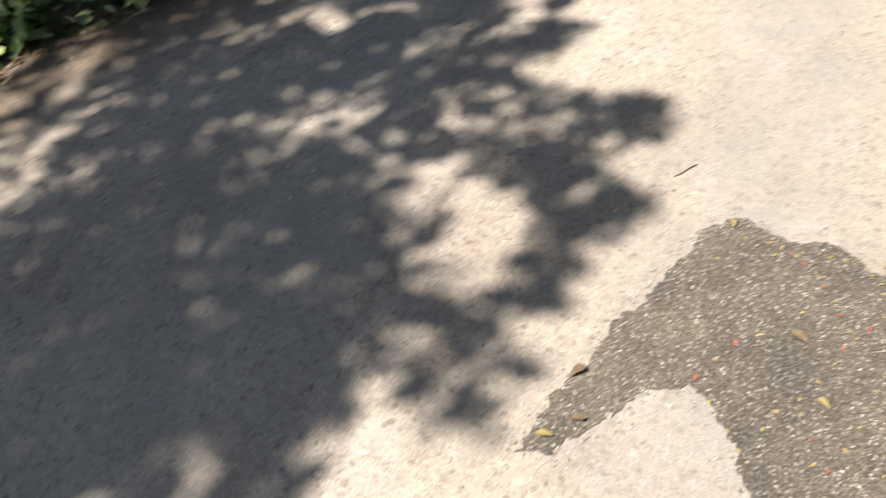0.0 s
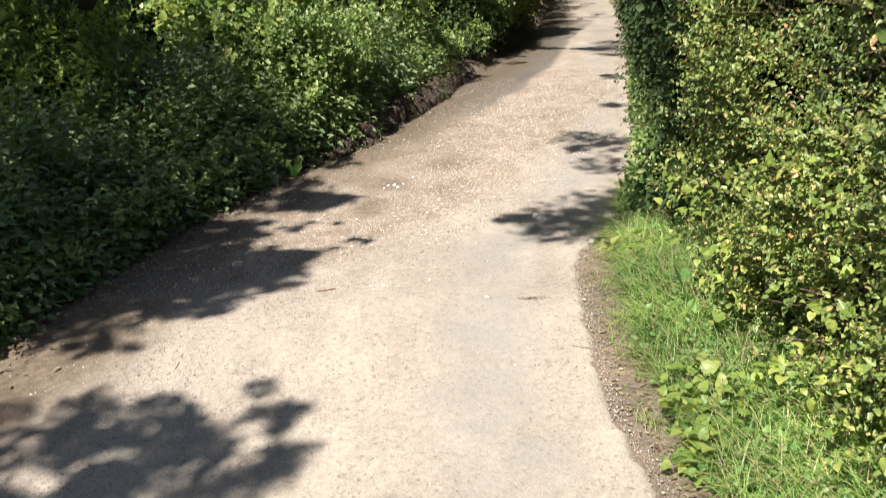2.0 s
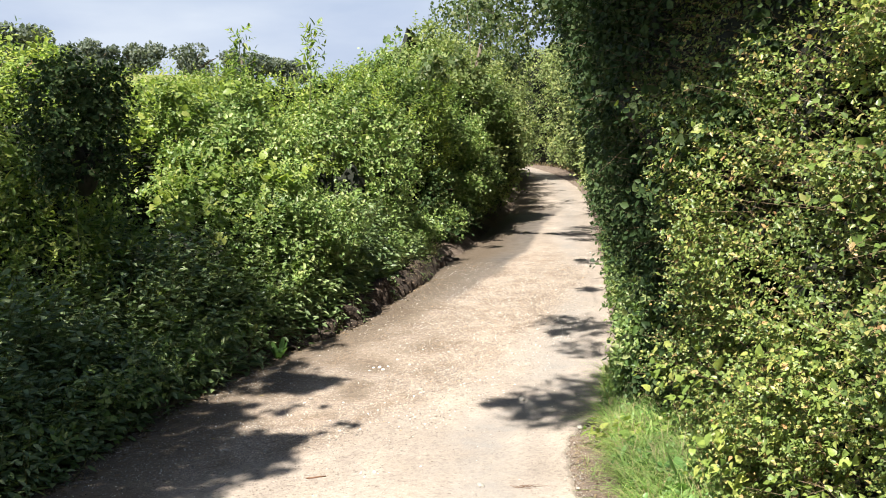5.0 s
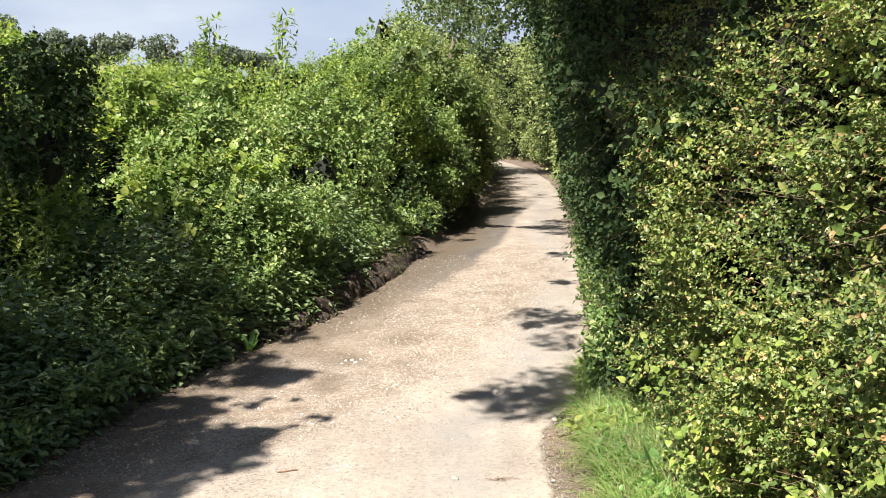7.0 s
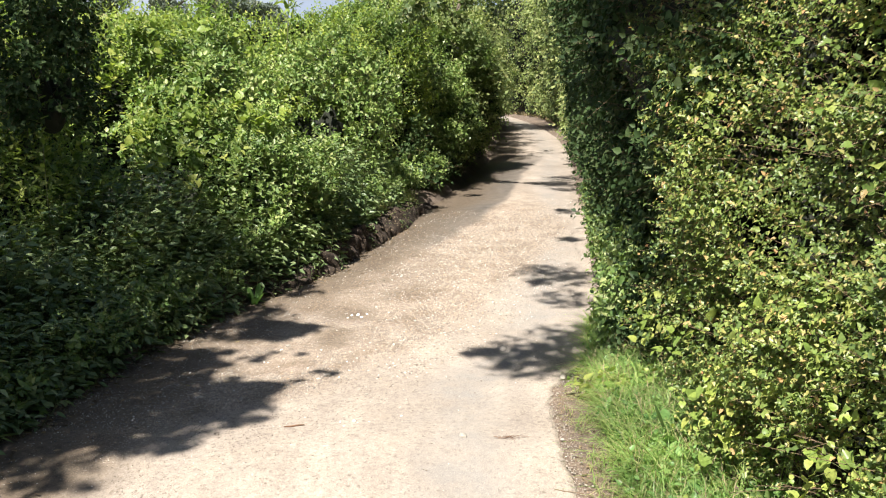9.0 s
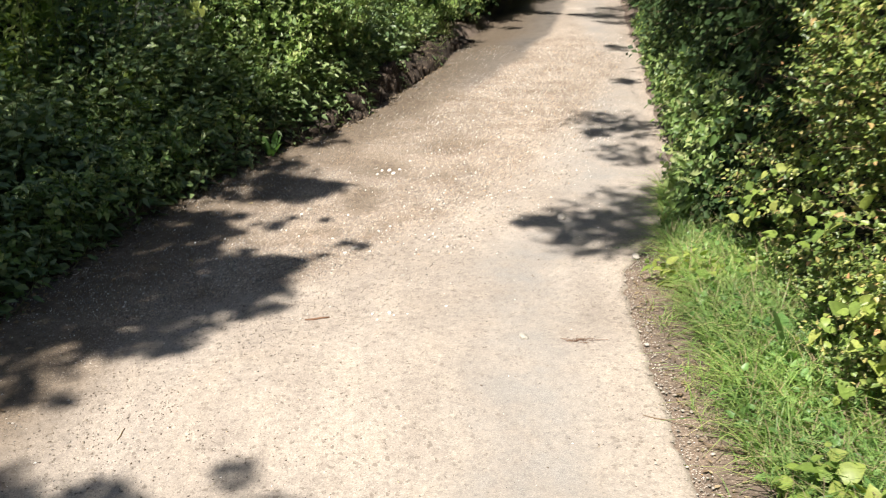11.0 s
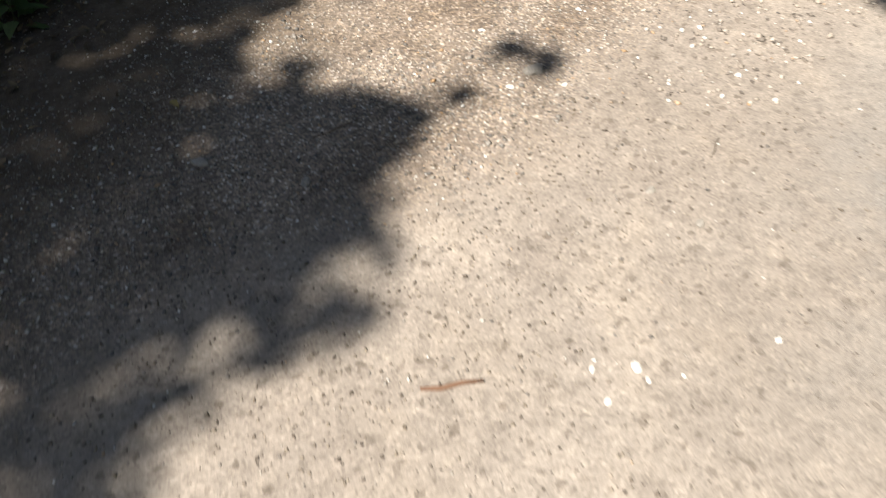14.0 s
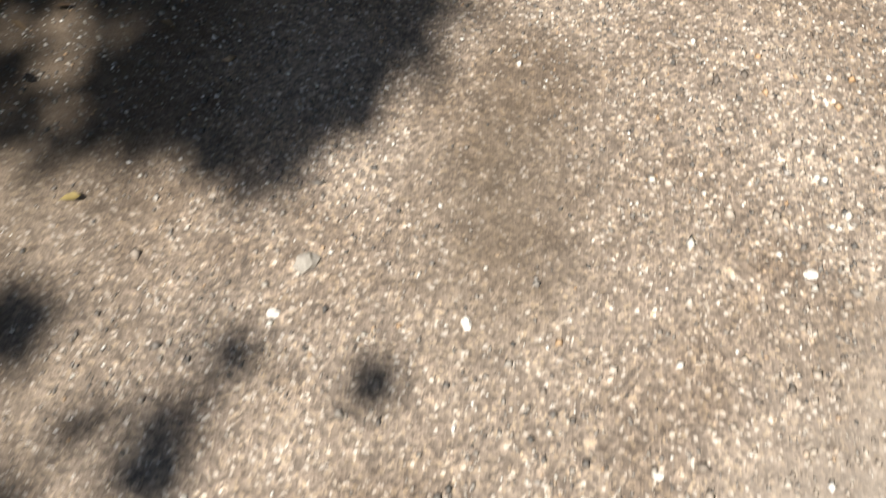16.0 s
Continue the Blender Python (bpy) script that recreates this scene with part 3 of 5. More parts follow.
def build_patch():
    """A repair of coarse dark asphalt with ragged edges, a little proud of the lane."""
    outer = [(0.04, 1.62), (0.1, 1.66), (0.19, 1.62), (0.29, 1.64), (0.38, 1.585), (0.46, 1.58), (0.545, 1.52), (0.6, 1.4), (0.64, 1.25), (0.665, 1.0), (0.67, 0.4), (0.67, 0.1), (0.24, 0.1), (0.27, 0.7), (0.265, 0.96), (0.21, 1.06), (0.16, 1.13), (0.11, 1.16), (0.05, 1.135), (0.01, 1.07), (-0.04, 0.98), (-0.075, 0.93), (-0.13, 0.9), (-0.11, 1.07), (-0.065, 1.26), (0.0, 1.48)]
    pts = []
    for k, (a, b) in enumerate(outer):
        c, d = outer[(k + 1) % len(outer)]
        n = max(2, int(math.hypot(c - a, d - b) / 0.008))
        for j in range(n):
            x, y = a + (c - a) * j / n, b + (d - b) * j / n
            o = noise.noise_vector(Vector((x * 22, y * 22, 0))) * 0.016 + noise.noise_vector(Vector((x * 75, y * 75, 4))) * 0.013
            pts.append((x + o.x, y + o.y))
    PATCH_EDGE.extend(pts)
    bm = bmesh.new()
    vs = [bm.verts.new((x, y, 0.0)) for x, y in pts]
    face = bm.faces.new(vs)
    bmesh.ops.triangulate(bm, faces=[face])
    bmesh.ops.subdivide_edges(bm, edges=[e for e in bm.edges if e.calc_length() > 0.06], cuts=2)
    co = np.array([v.co for v in bm.verts])
    z = road_height(co[:, 0], co[:, 1]) + 0.002
    for v, h in zip(bm.verts, z):
        v.co.z = h
    rim = [e for e in bm.edges if e.is_boundary]
    r = bmesh.ops.extrude_edge_only(bm, edges=rim)
    for g in r["geom"]:
        if isinstance(g, bmesh.types.BMVert):
            g.co.z -= 0.02
    ob = part("asphalt_patch", bm, PATCH, None)
    return tagged(ob, "dark coarse asphalt repair with ragged edges in the lane", "road patch", kind="structure")


PATCH_EDGE = []
build_patch()
PATCH_EDGE = np.array(PATCH_EDGE)


# ---- loose stones ----
def pebbles(name, x, y, z, r, mat, sides=1):
    """Many rounded angular stones in one mesh."""
    n = len(x)
    if sides == 1:
        base = np.array([(1, 0, 0), (0, 1, 0), (-1, 0, 0), (0, -1, 0), (0, 0, 0.75), (0, 0, -0.6)], float)
        tri = np.array([(0, 1, 4), (1, 2, 4), (2, 3, 4), (3, 0, 4), (1, 0, 5), (2, 1, 5), (3, 2, 5), (0, 3, 5)])
    else:
        bm = bmesh.new()
        bmesh.ops.create_icosphere(bm, subdivisions=1, radius=1)
        base = np.array([v.co for v in bm.verts])
        bm.verts.index_update()
        tri = np.array([[v.index for v in f.verts] for f in bm.faces])
        bm.free()
        base[:, 2] *= 0.7
    k = len(base)
    V = base[None] * rng.uniform(0.62, 1.2, (n, k, 1)) * np.stack([rng.uniform(0.8, 1.35, n), rng.uniform(0.65, 1.0, n), rng.uniform(0.55, 0.95, n)], -1)[:, None]
    a = rng.uniform(0, 6.28, n)
    c, s = np.cos(a)[:, None], np.sin(a)[:, None]
    V = np.stack([V[..., 0] * c - V[..., 1] * s, V[..., 0] * s + V[..., 1] * c, V[..., 2]], -1) * r[:, None, None]
    V = V + np.stack([x, y, z + r * 0.22], -1)[:, None]
    F = tri[None] + k * np.arange(n)[:, None, None]
    return fast_mesh(name, V.reshape(-1, 3), F, np.full(n * len(tri), 3), [mat], None, False)


def scatter(n, x0, x1, y0, y1, keep):
    x, y = rng.uniform(x0, x1, n), rng.uniform(y0, y1, n)
    ok = (rng.uniform(0, 1, n) < keep(x, y)) & (x > left_edge(y) - 0.1) & (x < np.interp(y, TY, TX) - 0.01)
    return x[ok], y[ok]


def gravel_patchy(x, y):
    return gravel_amount(x, y) * smooth(0.25, 0.6, fbm(flat3(x, y), 0.25, 41)) * (1 - 0.9 * np.clip(sandy_hollow(x, y) * 1.2, 0, 1))


def gravel_bed(x, y):
    """The pale bed of larger chips along the middle of the lane, from the gravelled hollow to the dark, part-shaded
    stretch.
    """
    mid = np.interp(y, [4.2, 5.0, 6.0, 7.0, 8.0, 9.0, 11.0], [-0.35, -0.05, 0.15, 0.3, 0.6, 0.95, 1.5])
    half = np.interp(y, [4.2, 5.0, 6.5, 8.0, 11.0], [0.12, 0.42, 0.75, 0.6, 0.35])
    wob = (fbm(flat3(x, y), 0.5, 45) - 0.5) * 0.6
    return np.clip(smooth(1.1, 0.6, np.abs(x - mid) / half + wob) * (0.55 + 0.45 * smooth(0.35, 0.6, fbm(flat3(x, y), 0.18, 48))), 0.004, 1) * smooth(11.5, 9.0, y)


x, y = scatter(33000, -1.9, 0.1, 3.6, 5.7, gravel_patchy)
r = 0.0019 * rng.uniform(0.7, 1.0, len(x)) * np.exp(np.minimum(np.abs(rng.normal(0, 0.5, len(x))), 0.85))
fine = new("fine_gravel", pebbles("fine_gravel", x, y, road_height(x, y), r, PEBBLE))
tagged(fine, "fine mixed grey and tan gravel strewn over the lane", "gravel", kind="stuff")
x, y = scatter(30000, -1.9, 1.6, 3.4, 10.0, gravel_patchy)
r = 0.0036 * rng.uniform(0.7, 1.0, len(x)) * np.exp(np.minimum(np.abs(rng.normal(0, 0.42, len(x))), 0.85))
coarse = new("coarse_gravel", pebbles("coarse_gravel", x, y, road_height(x, y), r, PEBBLE))
tagged(coarse, "coarse loose gravel of pale flint chips on the lane", "gravel", kind="stuff")
x, y = scatter(46000, -1.3, 1.9, 4.3, 11.5, lambda x, y: gravel_bed(x, y))
r = 0.0046 * rng.uniform(0.7, 1.0, len(x)) * np.exp(np.minimum(np.abs(rng.normal(0, 0.42, len(x))), 0.85))
chunks = new("stone_chips", pebbles("stone_chips", x, y, road_height(x, y), r, PALE_PEBBLE))
tagged(chunks, "larger pale stone chips lying loose among the gravel", "gravel", kind="stuff")
x, y = scatter(40000, -2.0, 1.4, 0.3, 9.0, lambda x, y: 0.05 + 0.3 * smooth(0.45, 0.7, fbm(flat3(x, y), 0.6, 44)) + 0.6 * smooth(0.95, 0.0, x - gravel_line(y)) * smooth(0.3, 0.6, fbm(flat3(x, y), 0.2, 46)))
r = 0.0018 * np.exp(np.minimum(np.abs(rng.normal(0, 0.55, len(x))), 0.85))
grit = new("loose_grit", pebbles("loose_grit", x, y, road_height(x, y), r, PEBBLE))
tagged(grit, "scattered loose grit on the bleached tarmac", "gravel", kind="stuff")
n = 2600
a = rng.integers(0, len(PATCH_EDGE), n)
x, y = PATCH_EDGE[a, 0] + rng.normal(0, 0.02, n), PATCH_EDGE[a, 1] + rng.normal(0, 0.02, n)
r = 0.0013 * np.exp(np.minimum(np.abs(rng.normal(0, 0.5, n)), 0.85))
patch_grit = new("patch_grit", pebbles("patch_grit", x, y, road_height(x, y) + 0.0015, r, PEBBLE))
tagged(patch_grit, "loose grit along the crumbling edge of the asphalt repair", "gravel", kind="stuff")
x, y = scatter(20000, -1.5, 0.45, 1.4, 4.3, lambda x, y: 0.05 + 0.75 * smooth(1.3, 0.15, x - gravel_line(y)) * smooth(0.25, 0.6, fbm(flat3(x, y), 0.35, 47)))
r = 0.0019 * np.exp(np.minimum(np.abs(rng.normal(0, 0.45, len(x))), 0.85))
crumbs = new("dark_grit", pebbles("dark_grit", x, y, road_height(x, y), r, BROWN_STONE, 1))
tagged(crumbs, "dark brown crumbs of stone scattered over the pale dust", "gravel", kind="stuff")
n = 800
y = rng.uniform(0.8, 5.4, n)
x = np.interp(y, TY, TX) + rng.normal(0.005, 0.028, n)
r = 0.0028 * np.exp(np.minimum(np.abs(rng.normal(0, 0.5, n)), 0.85))
broken_edge = new("broken_edge", pebbles("broken_edge", x, y, np.maximum(road_height(x, y), ground_height(x, y)) - r * 0.1, r, TAR_CRUMB, 2))
tagged(broken_edge, "broken lumps of tarmac along the crumbling lane edge", "rubble", kind="stuff")
n = 5200
y = rng.uniform(0.6, 6.5, n)
x = np.interp(y, TY, TX) + np.abs(rng.normal(0, 1.0, n)) * (0.03 + 0.09 * smooth(3.0, 4.2, y)) - 0.012
r = 0.0014 * np.exp(np.minimum(np.abs(rng.normal(0, 0.55, n)), 0.85))
edge_grit = new("edge_grit", pebbles("edge_grit", x, y, np.maximum(ground_height(x, y), road_height(x, y) - 0.01), r, PALE_PEBBLE))
tagged(edge_grit, "grit and broken tarmac crumbs along the lane edge", "gravel", kind="stuff")


def stone(x, y, size, mat, label, name="flint_stone", on=road_height):
    bm = bmesh.new()
    bmesh.ops.create_icosphere(bm, subdivisions=2, radius=1)
    o = Vector((x * 7, y * 7, 3))
    for v in bm.verts:
        k = 1 + 0.42 * noise.noise(v.co * 1.3 + o) + 0.16 * noise.noise(v.co * 3.5 + o)
        v.co = Vector((v.co.x * 1.25, v.co.y * 0.85, max(v.co.z, -0.5) * 0.6)) * k
    bmesh.ops.rotate(bm, verts=bm.verts, cent=(0, 0, 0), matrix=Matrix.Rotation(x * 9 + y * 5, 3, "Z"))
    bmesh.ops.scale(bm, verts=bm.verts, vec=(size, size, size))
    ob = part(name, bm, mat, None)
    ob.location = (x, y, float(on(np.array([x]), np.array([y]))[0]) + size * 0.18)
    return tagged(ob, label, "stone", "loose stones on the lane")


for x, y, size in [(-0.423, 3.661, 0.014), (-0.219, 3.741, 0.009), (-0.462, 3.596, 0.009), (-0.484, 3.648, 0.008), (-0.407, 3.641, 0.007), (-0.155, 4.333, 0.01), (-0.555, 4.332, 0.009), (-0.66, 4.31, 0.01), (-0.929, 4.827, 0.011), (-0.703, 4.832, 0.012),
                   (-0.295, 4.926, 0.012), (-0.738, 4.51, 0.009), (-0.986, 4.606, 0.01), (-0.965, 4.6, 0.007), (-0.538, 4.613, 0.009), (-0.283, 4.572, 0.01), (-0.488, 4.67, 0.008), (-0.895, 4.53, 0.008), (-0.32, 4.56, 0.008), (0.54, 1.85, 0.012),
                   (-0.558, 5.684, 0.022), (-0.53, 5.62, 0.02), (-0.6, 5.68, 0.016), (-0.62, 5.6, 0.012), (-0.5, 5.7, 0.014)]:
    stone(x, y, size * 0.6, FLINT, "white flint chip lying on the gritty lane")
stone(0.576, 2.034, 0.011, FLINT, "smooth white flint pebble on the verge soil", "flint_stone", ground_height)
for x, y, size in [(0.045, 3.462, 0.016), (0.453, 3.42, 0.008), (0.333, 4.805, 0.022), (0.593, 4.295, 0.02), (-0.9, 4.896, 0.014), (-0.619, 4.373, 0.017), (-0.396, 4.039, 0.008), (-0.316, 3.97, 0.008), (-0.983, 3.982, 0.01), (-1.181, 4.006, 0.012)]:
    stone(x, y, size, GREY_STONE, "grey-brown stone lying on the lane", "stone")

# ---- foliage ----
def hedge_parts(thing, prefix, leaves, stems, leaf_mat, stem_mat, radius, plain=False, broad=False):
    part("foliage", broad_leaf_mesh(prefix, *leaves, leaf_mat) if broad else leaf_mesh(prefix, *leaves, leaf_mat, plain=plain), leaf_mat, thing)
    a, b = stems
    b = a + (b - a) * 0.9
    a, b = a[::4 if plain else 2], b[::4 if plain else 2]
    tagged(part("woody_growth", stem_mesh(prefix + "_stems", a, b, np.full(len(a), radius), np.full(len(a), radius * 0.35), stem_mat), stem_mat, thing), kind="stuff")


def thing_at(name, x, y, z, label, category, group="", kind=""):
    ob = new(name)
    ob.location = (x, y, z)
    ob.matrix_basis = pose(x, y, z)
    return tagged(ob, label, category, group, kind)


def left_profile(y):
    """Offsets back from the edge and heights up the left growth, from skirt to crest, for each y."""
    near = np.array([(0.02, 0.05), (0.02, 0.28), (0.3, 0.5), (0.7, 0.72), (1.05, 1.05), (1.35, 1.5), (1.65, 1.9), (2.1, 2.1), (2.9, 2.0)])
    far = np.array([(0.38, 0.05), (0.32, 0.35), (0.12, 0.65), (0.02, 0.98), (0.08, 1.35), (0.3, 1.75), (0.6, 2.1), (1.0, 2.35), (1.7, 2.5)])
    mid = np.array([(0.2, 0.22), (0.22, 0.45), (0.55, 0.72), (0.95, 1.0), (1.35, 1.35), (1.75, 1.75), (2.2, 2.12), (2.75, 2.35), (3.4, 2.4)])
    w, u = smooth(5.0, 7.0, y)[:, None, None], smooth(9.6, 12.6, y)[:, None, None]
    pr = near[None] * (1 - w) + (mid[None] * (1 - u) + far[None] * u) * w
    tall = np.interp(y, [0, 3, 5, 6.2, 6.8, 8, 10, 12, 14, 16, 18, 20, 26, 34], [0.4, 0.4, 0.53, 0.76, 0.9, 0.89, 0.84, 0.92, 1.12, 1.28, 1.36, 1.36, 1.25, 1.2])
    pr[:, :, 1] *= tall[:, None]
    pr[:, 7:, 1] *= 1 - 0.05 * smooth(9.0, 7.0, y)[:, None]
    return pr


def mounds(p, large, small, seed):
    """Rounded swellings that meet in sharp creases, from 0 in a crease to about 0.7."""
    return 0.62 * np.abs(vnoise(p, large, seed) * 2 - 1) + 0.38 * np.abs(vnoise(p, small, seed + 1) * 2 - 1)


def left_surface(y, v, lump=0.5):
    pr = left_profile(y)
    k = v * (pr.shape[1] - 1)
    i = np.minimum(k.astype(int), pr.shape[1] - 2)
    t = (k - i)[:, None]
    rows = np.arange(len(y))
    q = pr[rows, i] * (1 - t) + pr[rows, i + 1] * t
    d = pr[rows, i + 1] - pr[rows, i]
    nrm = unit(np.stack([np.maximum(d[:, 1], 0.02), 0 * y - 0.12, np.maximum(d[:, 0], -0.1) + 0.05], -1))
    p = np.stack([left_edge(y) - q[:, 0], y, q[:, 1]], -1)
    m = mounds(p, 1.35, 0.62, 51)
    bulge = ((m - 0.3) * 2.4 + (vnoise(p, 0.3, 52) - 0.5) * 0.5) * lump * smooth(0.0, 0.6, p[:, 2]) * (0.35 + 0.65 * smooth(4.0, 6.5, y)) * (1 - 0.6 * smooth(0.6, 1.0, v))
    return p + nrm * bulge[:, None], nrm, smooth(0.05, 0.38, m)


def right_surface(y, v, lump=0.34):
    """The right hedge: upright, leaning over the lane at the top."""
    tall = np.interp(y, [-1, 3, 5, 9, 14, 20, 27, 34, 46], [2.5, 2.7, 3.1, 3.6, 3.8, 4.2, 4.4, 4.6, 4.6])
    verge = np.interp(y, [-1, 1, 3.4, 4.6, 5.5, 12, 18, 46], [0.52, 0.5, 0.36, 0.24, 0.27, 0.3, 0.1, 0.0])
    lean = np.interp(y, [-1, 3.2, 4.2, 5, 8, 13, 20, 46], [-0.45, -0.4, -0.1, 0.2, 0.6, 0.6, 0.3, 0.1])
    up = np.minimum(v / 0.82, 1)
    over = np.maximum(v - 0.82, 0) / 0.18
    off = verge - lean * np.where(lean < 0, up, smooth(0.3, 0.95, up)) - 0.06 * np.sin(up * 3.14) + over * 0.9
    z = 0.05 + tall * up * (1 - 0.05 * over)
    p = np.stack([right_edge(y) + off, y, z], -1)
    nrm = unit(np.stack([-1 + over, 0 * y - 0.15, 0.25 + over * 1.2 - 0.5 * smooth(0.4, 0.9, up) * (over == 0)], -1))
    m = mounds(p, 0.75, 0.34, 61)
    bulge = ((m - 0.3) * 1.9 + (vnoise(p, 0.16, 63) - 0.5) * 0.35) * lump * (0.4 + 0.6 * smooth(0.1, 0.45, up))
    return p + nrm * bulge[:, None], nrm, smooth(0.05, 0.36, m)


def core_mesh(name, surface, y0, y1, inset, step, mat):
    """Inner twigs behind the outer leaves, near black for deep shade: a lumpy body closed at the back."""
    ys, vs = np.arange(y0, y1 + step, step), np.linspace(0, 1, 26)
    Y, V = np.meshgrid(ys, vs, indexing="ij")
    p, n, crest = surface(Y.ravel(), V.ravel())
    p = p - n * inset + (np.stack([vnoise(p, 0.13, s) for s in (71, 72, 73)], -1) - 0.5) * 0.22
    nv = len(vs)
    i, j = np.meshgrid(np.arange(len(ys) - 1), np.arange(nv - 1), indexing="ij")
    a = (i * nv + j).ravel()
    return fast_mesh(name, p, np.stack([a, a + 1, a + nv + 1, a + nv], -1), np.full(len(a), 4), [mat])


def grow(surface, count, y0, y1, v0, v1, per, length, leaf_len, leaf_wid, depth=0.16, bias=(0.0, 0.0, 0.5), gaps=0.42, gap_size=0.4, up_bias=0.7, power=1.0, seed=0, keep=None, crease=0.3):
    """Shoots all over a surface, thinned where noise leaves gaps and down in the creases."""
    y = y0 + (y1 - y0) * rng.uniform(0, 1, count) ** power
    v = rng.uniform(v0, v1, count)
    p, n, crest = surface(y, v)
    level = 0.3 + 0.1 * gaps
    ok = rng.uniform(0, 1, count) < smooth(level - 0.1, level + 0.1, vnoise(p, gap_size, 81 + seed))
    ok = ok & (rng.uniform(0, 1, count) < crease + (1 - crease) * crest)
    if keep is not None:
        ok = ok & keep(p)
    p, n = p[ok], n[ok]
    way = n * 0.8 + np.array(bias) + rng.normal(0, 0.42, p.shape)
    base = p - n * (rng.uniform(0, 1, len(p)) ** 1.4 * depth)[:, None]
    ln = length * rng.uniform(0.5, 1.3, len(p))
    return sprigs(base, way, ln, per, leaf_len, leaf_wid, up_bias, face=n)


def set_back(surface, y, v, inset):
    """The same surface, set back into the growth."""
    p, n, crest = surface(y, v)
    return p - n * inset, n, crest


def hawthorn_end(p):
    """Where along the lane the hawthorn gives way to the shade-darkened climbers, by height."""
    return np.interp(p[:, 2], [0.2, 1.0, 2.0, 3.0], [4.3, 3.75, 3.7, 3.75]) + 0.5 * (vnoise(p, 0.4, 95) - 0.5)


# right hedge: a near shrub of small leaves, a climber-clad stretch coloured dark for shade, and the far side of the
# bend
shrub = thing_at("hawthorn_hedge", 1.2, 3.0, 0.0, "sunlit hawthorn hedge of small yellow-green leaves beside the lane", "hedge")
part("shade_core", core_mesh("hawthorn_core", right_surface, -1.5, 4.5, 0.5, 0.1, GAP_SHADE), GAP_SHADE, shrub)
lv, st = grow(right_surface, 21000, 1.2, 4.8, 0.03, 0.98, 9, 0.12, 0.022, 0.0165, 0.2, (-0.15, -0.1, 0.45), 0.85, 0.22, 0.7, crease=0.35, keep=lambda p: p[:, 1] < hawthorn_end(p))
hedge_parts(shrub, "hawthorn", lv, st, HAWTHORN, TWIG, 0.0011)
lv, st = grow(lambda y, v: set_back(right_surface, y, v, 0.22), 6500, 1.2, 4.8, 0.03, 0.98, 7, 0.16, 0.026, 0.02, 0.2, (-0.15, -0.1, 0.3), 0.0, 0.3, 0.7, crease=1.0)
part("shaded_foliage", leaf_mesh("hawthorn_shaded", *lv, HAWTHORN, plain=True), HAWTHORN, shrub)
bare, tips = st
tagged(part("dead_wood", stem_mesh("hawthorn_twigs", bare[::3], tips[::3] + (tips[::3] - bare[::3]) * 0.8, np.full(len(bare[::3]), 0.0022), np.full(len(bare[::3]), 0.001), TWIG), TWIG, shrub), kind="stuff")

lv, st = grow(right_surface, 190, 1.2, 4.0, 0.04, 0.95, 4, 0.18, 0.042, 0.037, 0.06, (-0.2, -0.1, 0.3), 0.6, 0.35, 0.5, seed=3)
shoots, shoot_stems = grow(right_surface, 240, 1.3, 3.4, 0.1, 0.97, 15, 0.3, 0.026, 0.019, 0.05, (-0.35, -0.15, 0.55), 0.9, 0.5, 0.6, seed=11)
part("shoot_foliage", leaf_mesh("hawthorn_shoots", *shoots, HAWTHORN), HAWTHORN, shrub)
tagged(part("shoot_wood", stem_mesh("hawthorn_shoot_wood", *shoot_stems, np.full(len(shoot_stems[0]), 0.0013), np.full(len(shoot_stems[0]), 0.0008), TWIG), TWIG, shrub), kind="stuff")
bindweed = thing_at("bindweed", 1.0, 3.4, 0.0, "pale green bindweed leaves twining through the hedge", "climber")
hedge_parts(bindweed, "bindweed", lv, st, HERB, GREEN_STEM, 0.0016, broad=True)
lv, st = grow(right_surface, 85, 1.4, 3.9, 0.03, 0.17, 4, 0.15, 0.042, 0.036, 0.02, (-0.35, -0.2, 0.35), 0.9, 0.4, 0.8, seed=13)
low_bindweed = thing_at("bindweed", 0.95, 2.8, 0.0, "fresh light green bindweed spreading over the foot of the hedge", "climber")
hedge_parts(low_bindweed, "low_bindweed", lv, st, HERB, GREEN_STEM, 0.0014, broad=True)

climber = thing_at("climber_hedge", 1.8, 8.0, 0.0, "tall climber-clad hedge, coloured dark for its shade, leaning over the lane", "hedge")
part("shade_core", core_mesh("climber_core", right_surface, 3.3, 16.5, 0.3, 0.12, GAP_SHADE), GAP_SHADE, climber)
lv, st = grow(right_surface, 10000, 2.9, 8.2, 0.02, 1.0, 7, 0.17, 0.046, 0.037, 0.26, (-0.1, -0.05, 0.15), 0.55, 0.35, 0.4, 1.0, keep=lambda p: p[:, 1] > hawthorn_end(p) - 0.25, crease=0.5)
hedge_parts(climber, "climber", lv, st, SHADED_IVY, TWIG, 0.0016)
def hem_surface(y, v):
    p, n, crest = right_surface(y, v, 0.08)
    return p - np.array([0.17, 0, 0]) * smooth(0.8, 0.1, p[:, 2])[:, None] + np.array([0.05, 0, 0]), n, crest


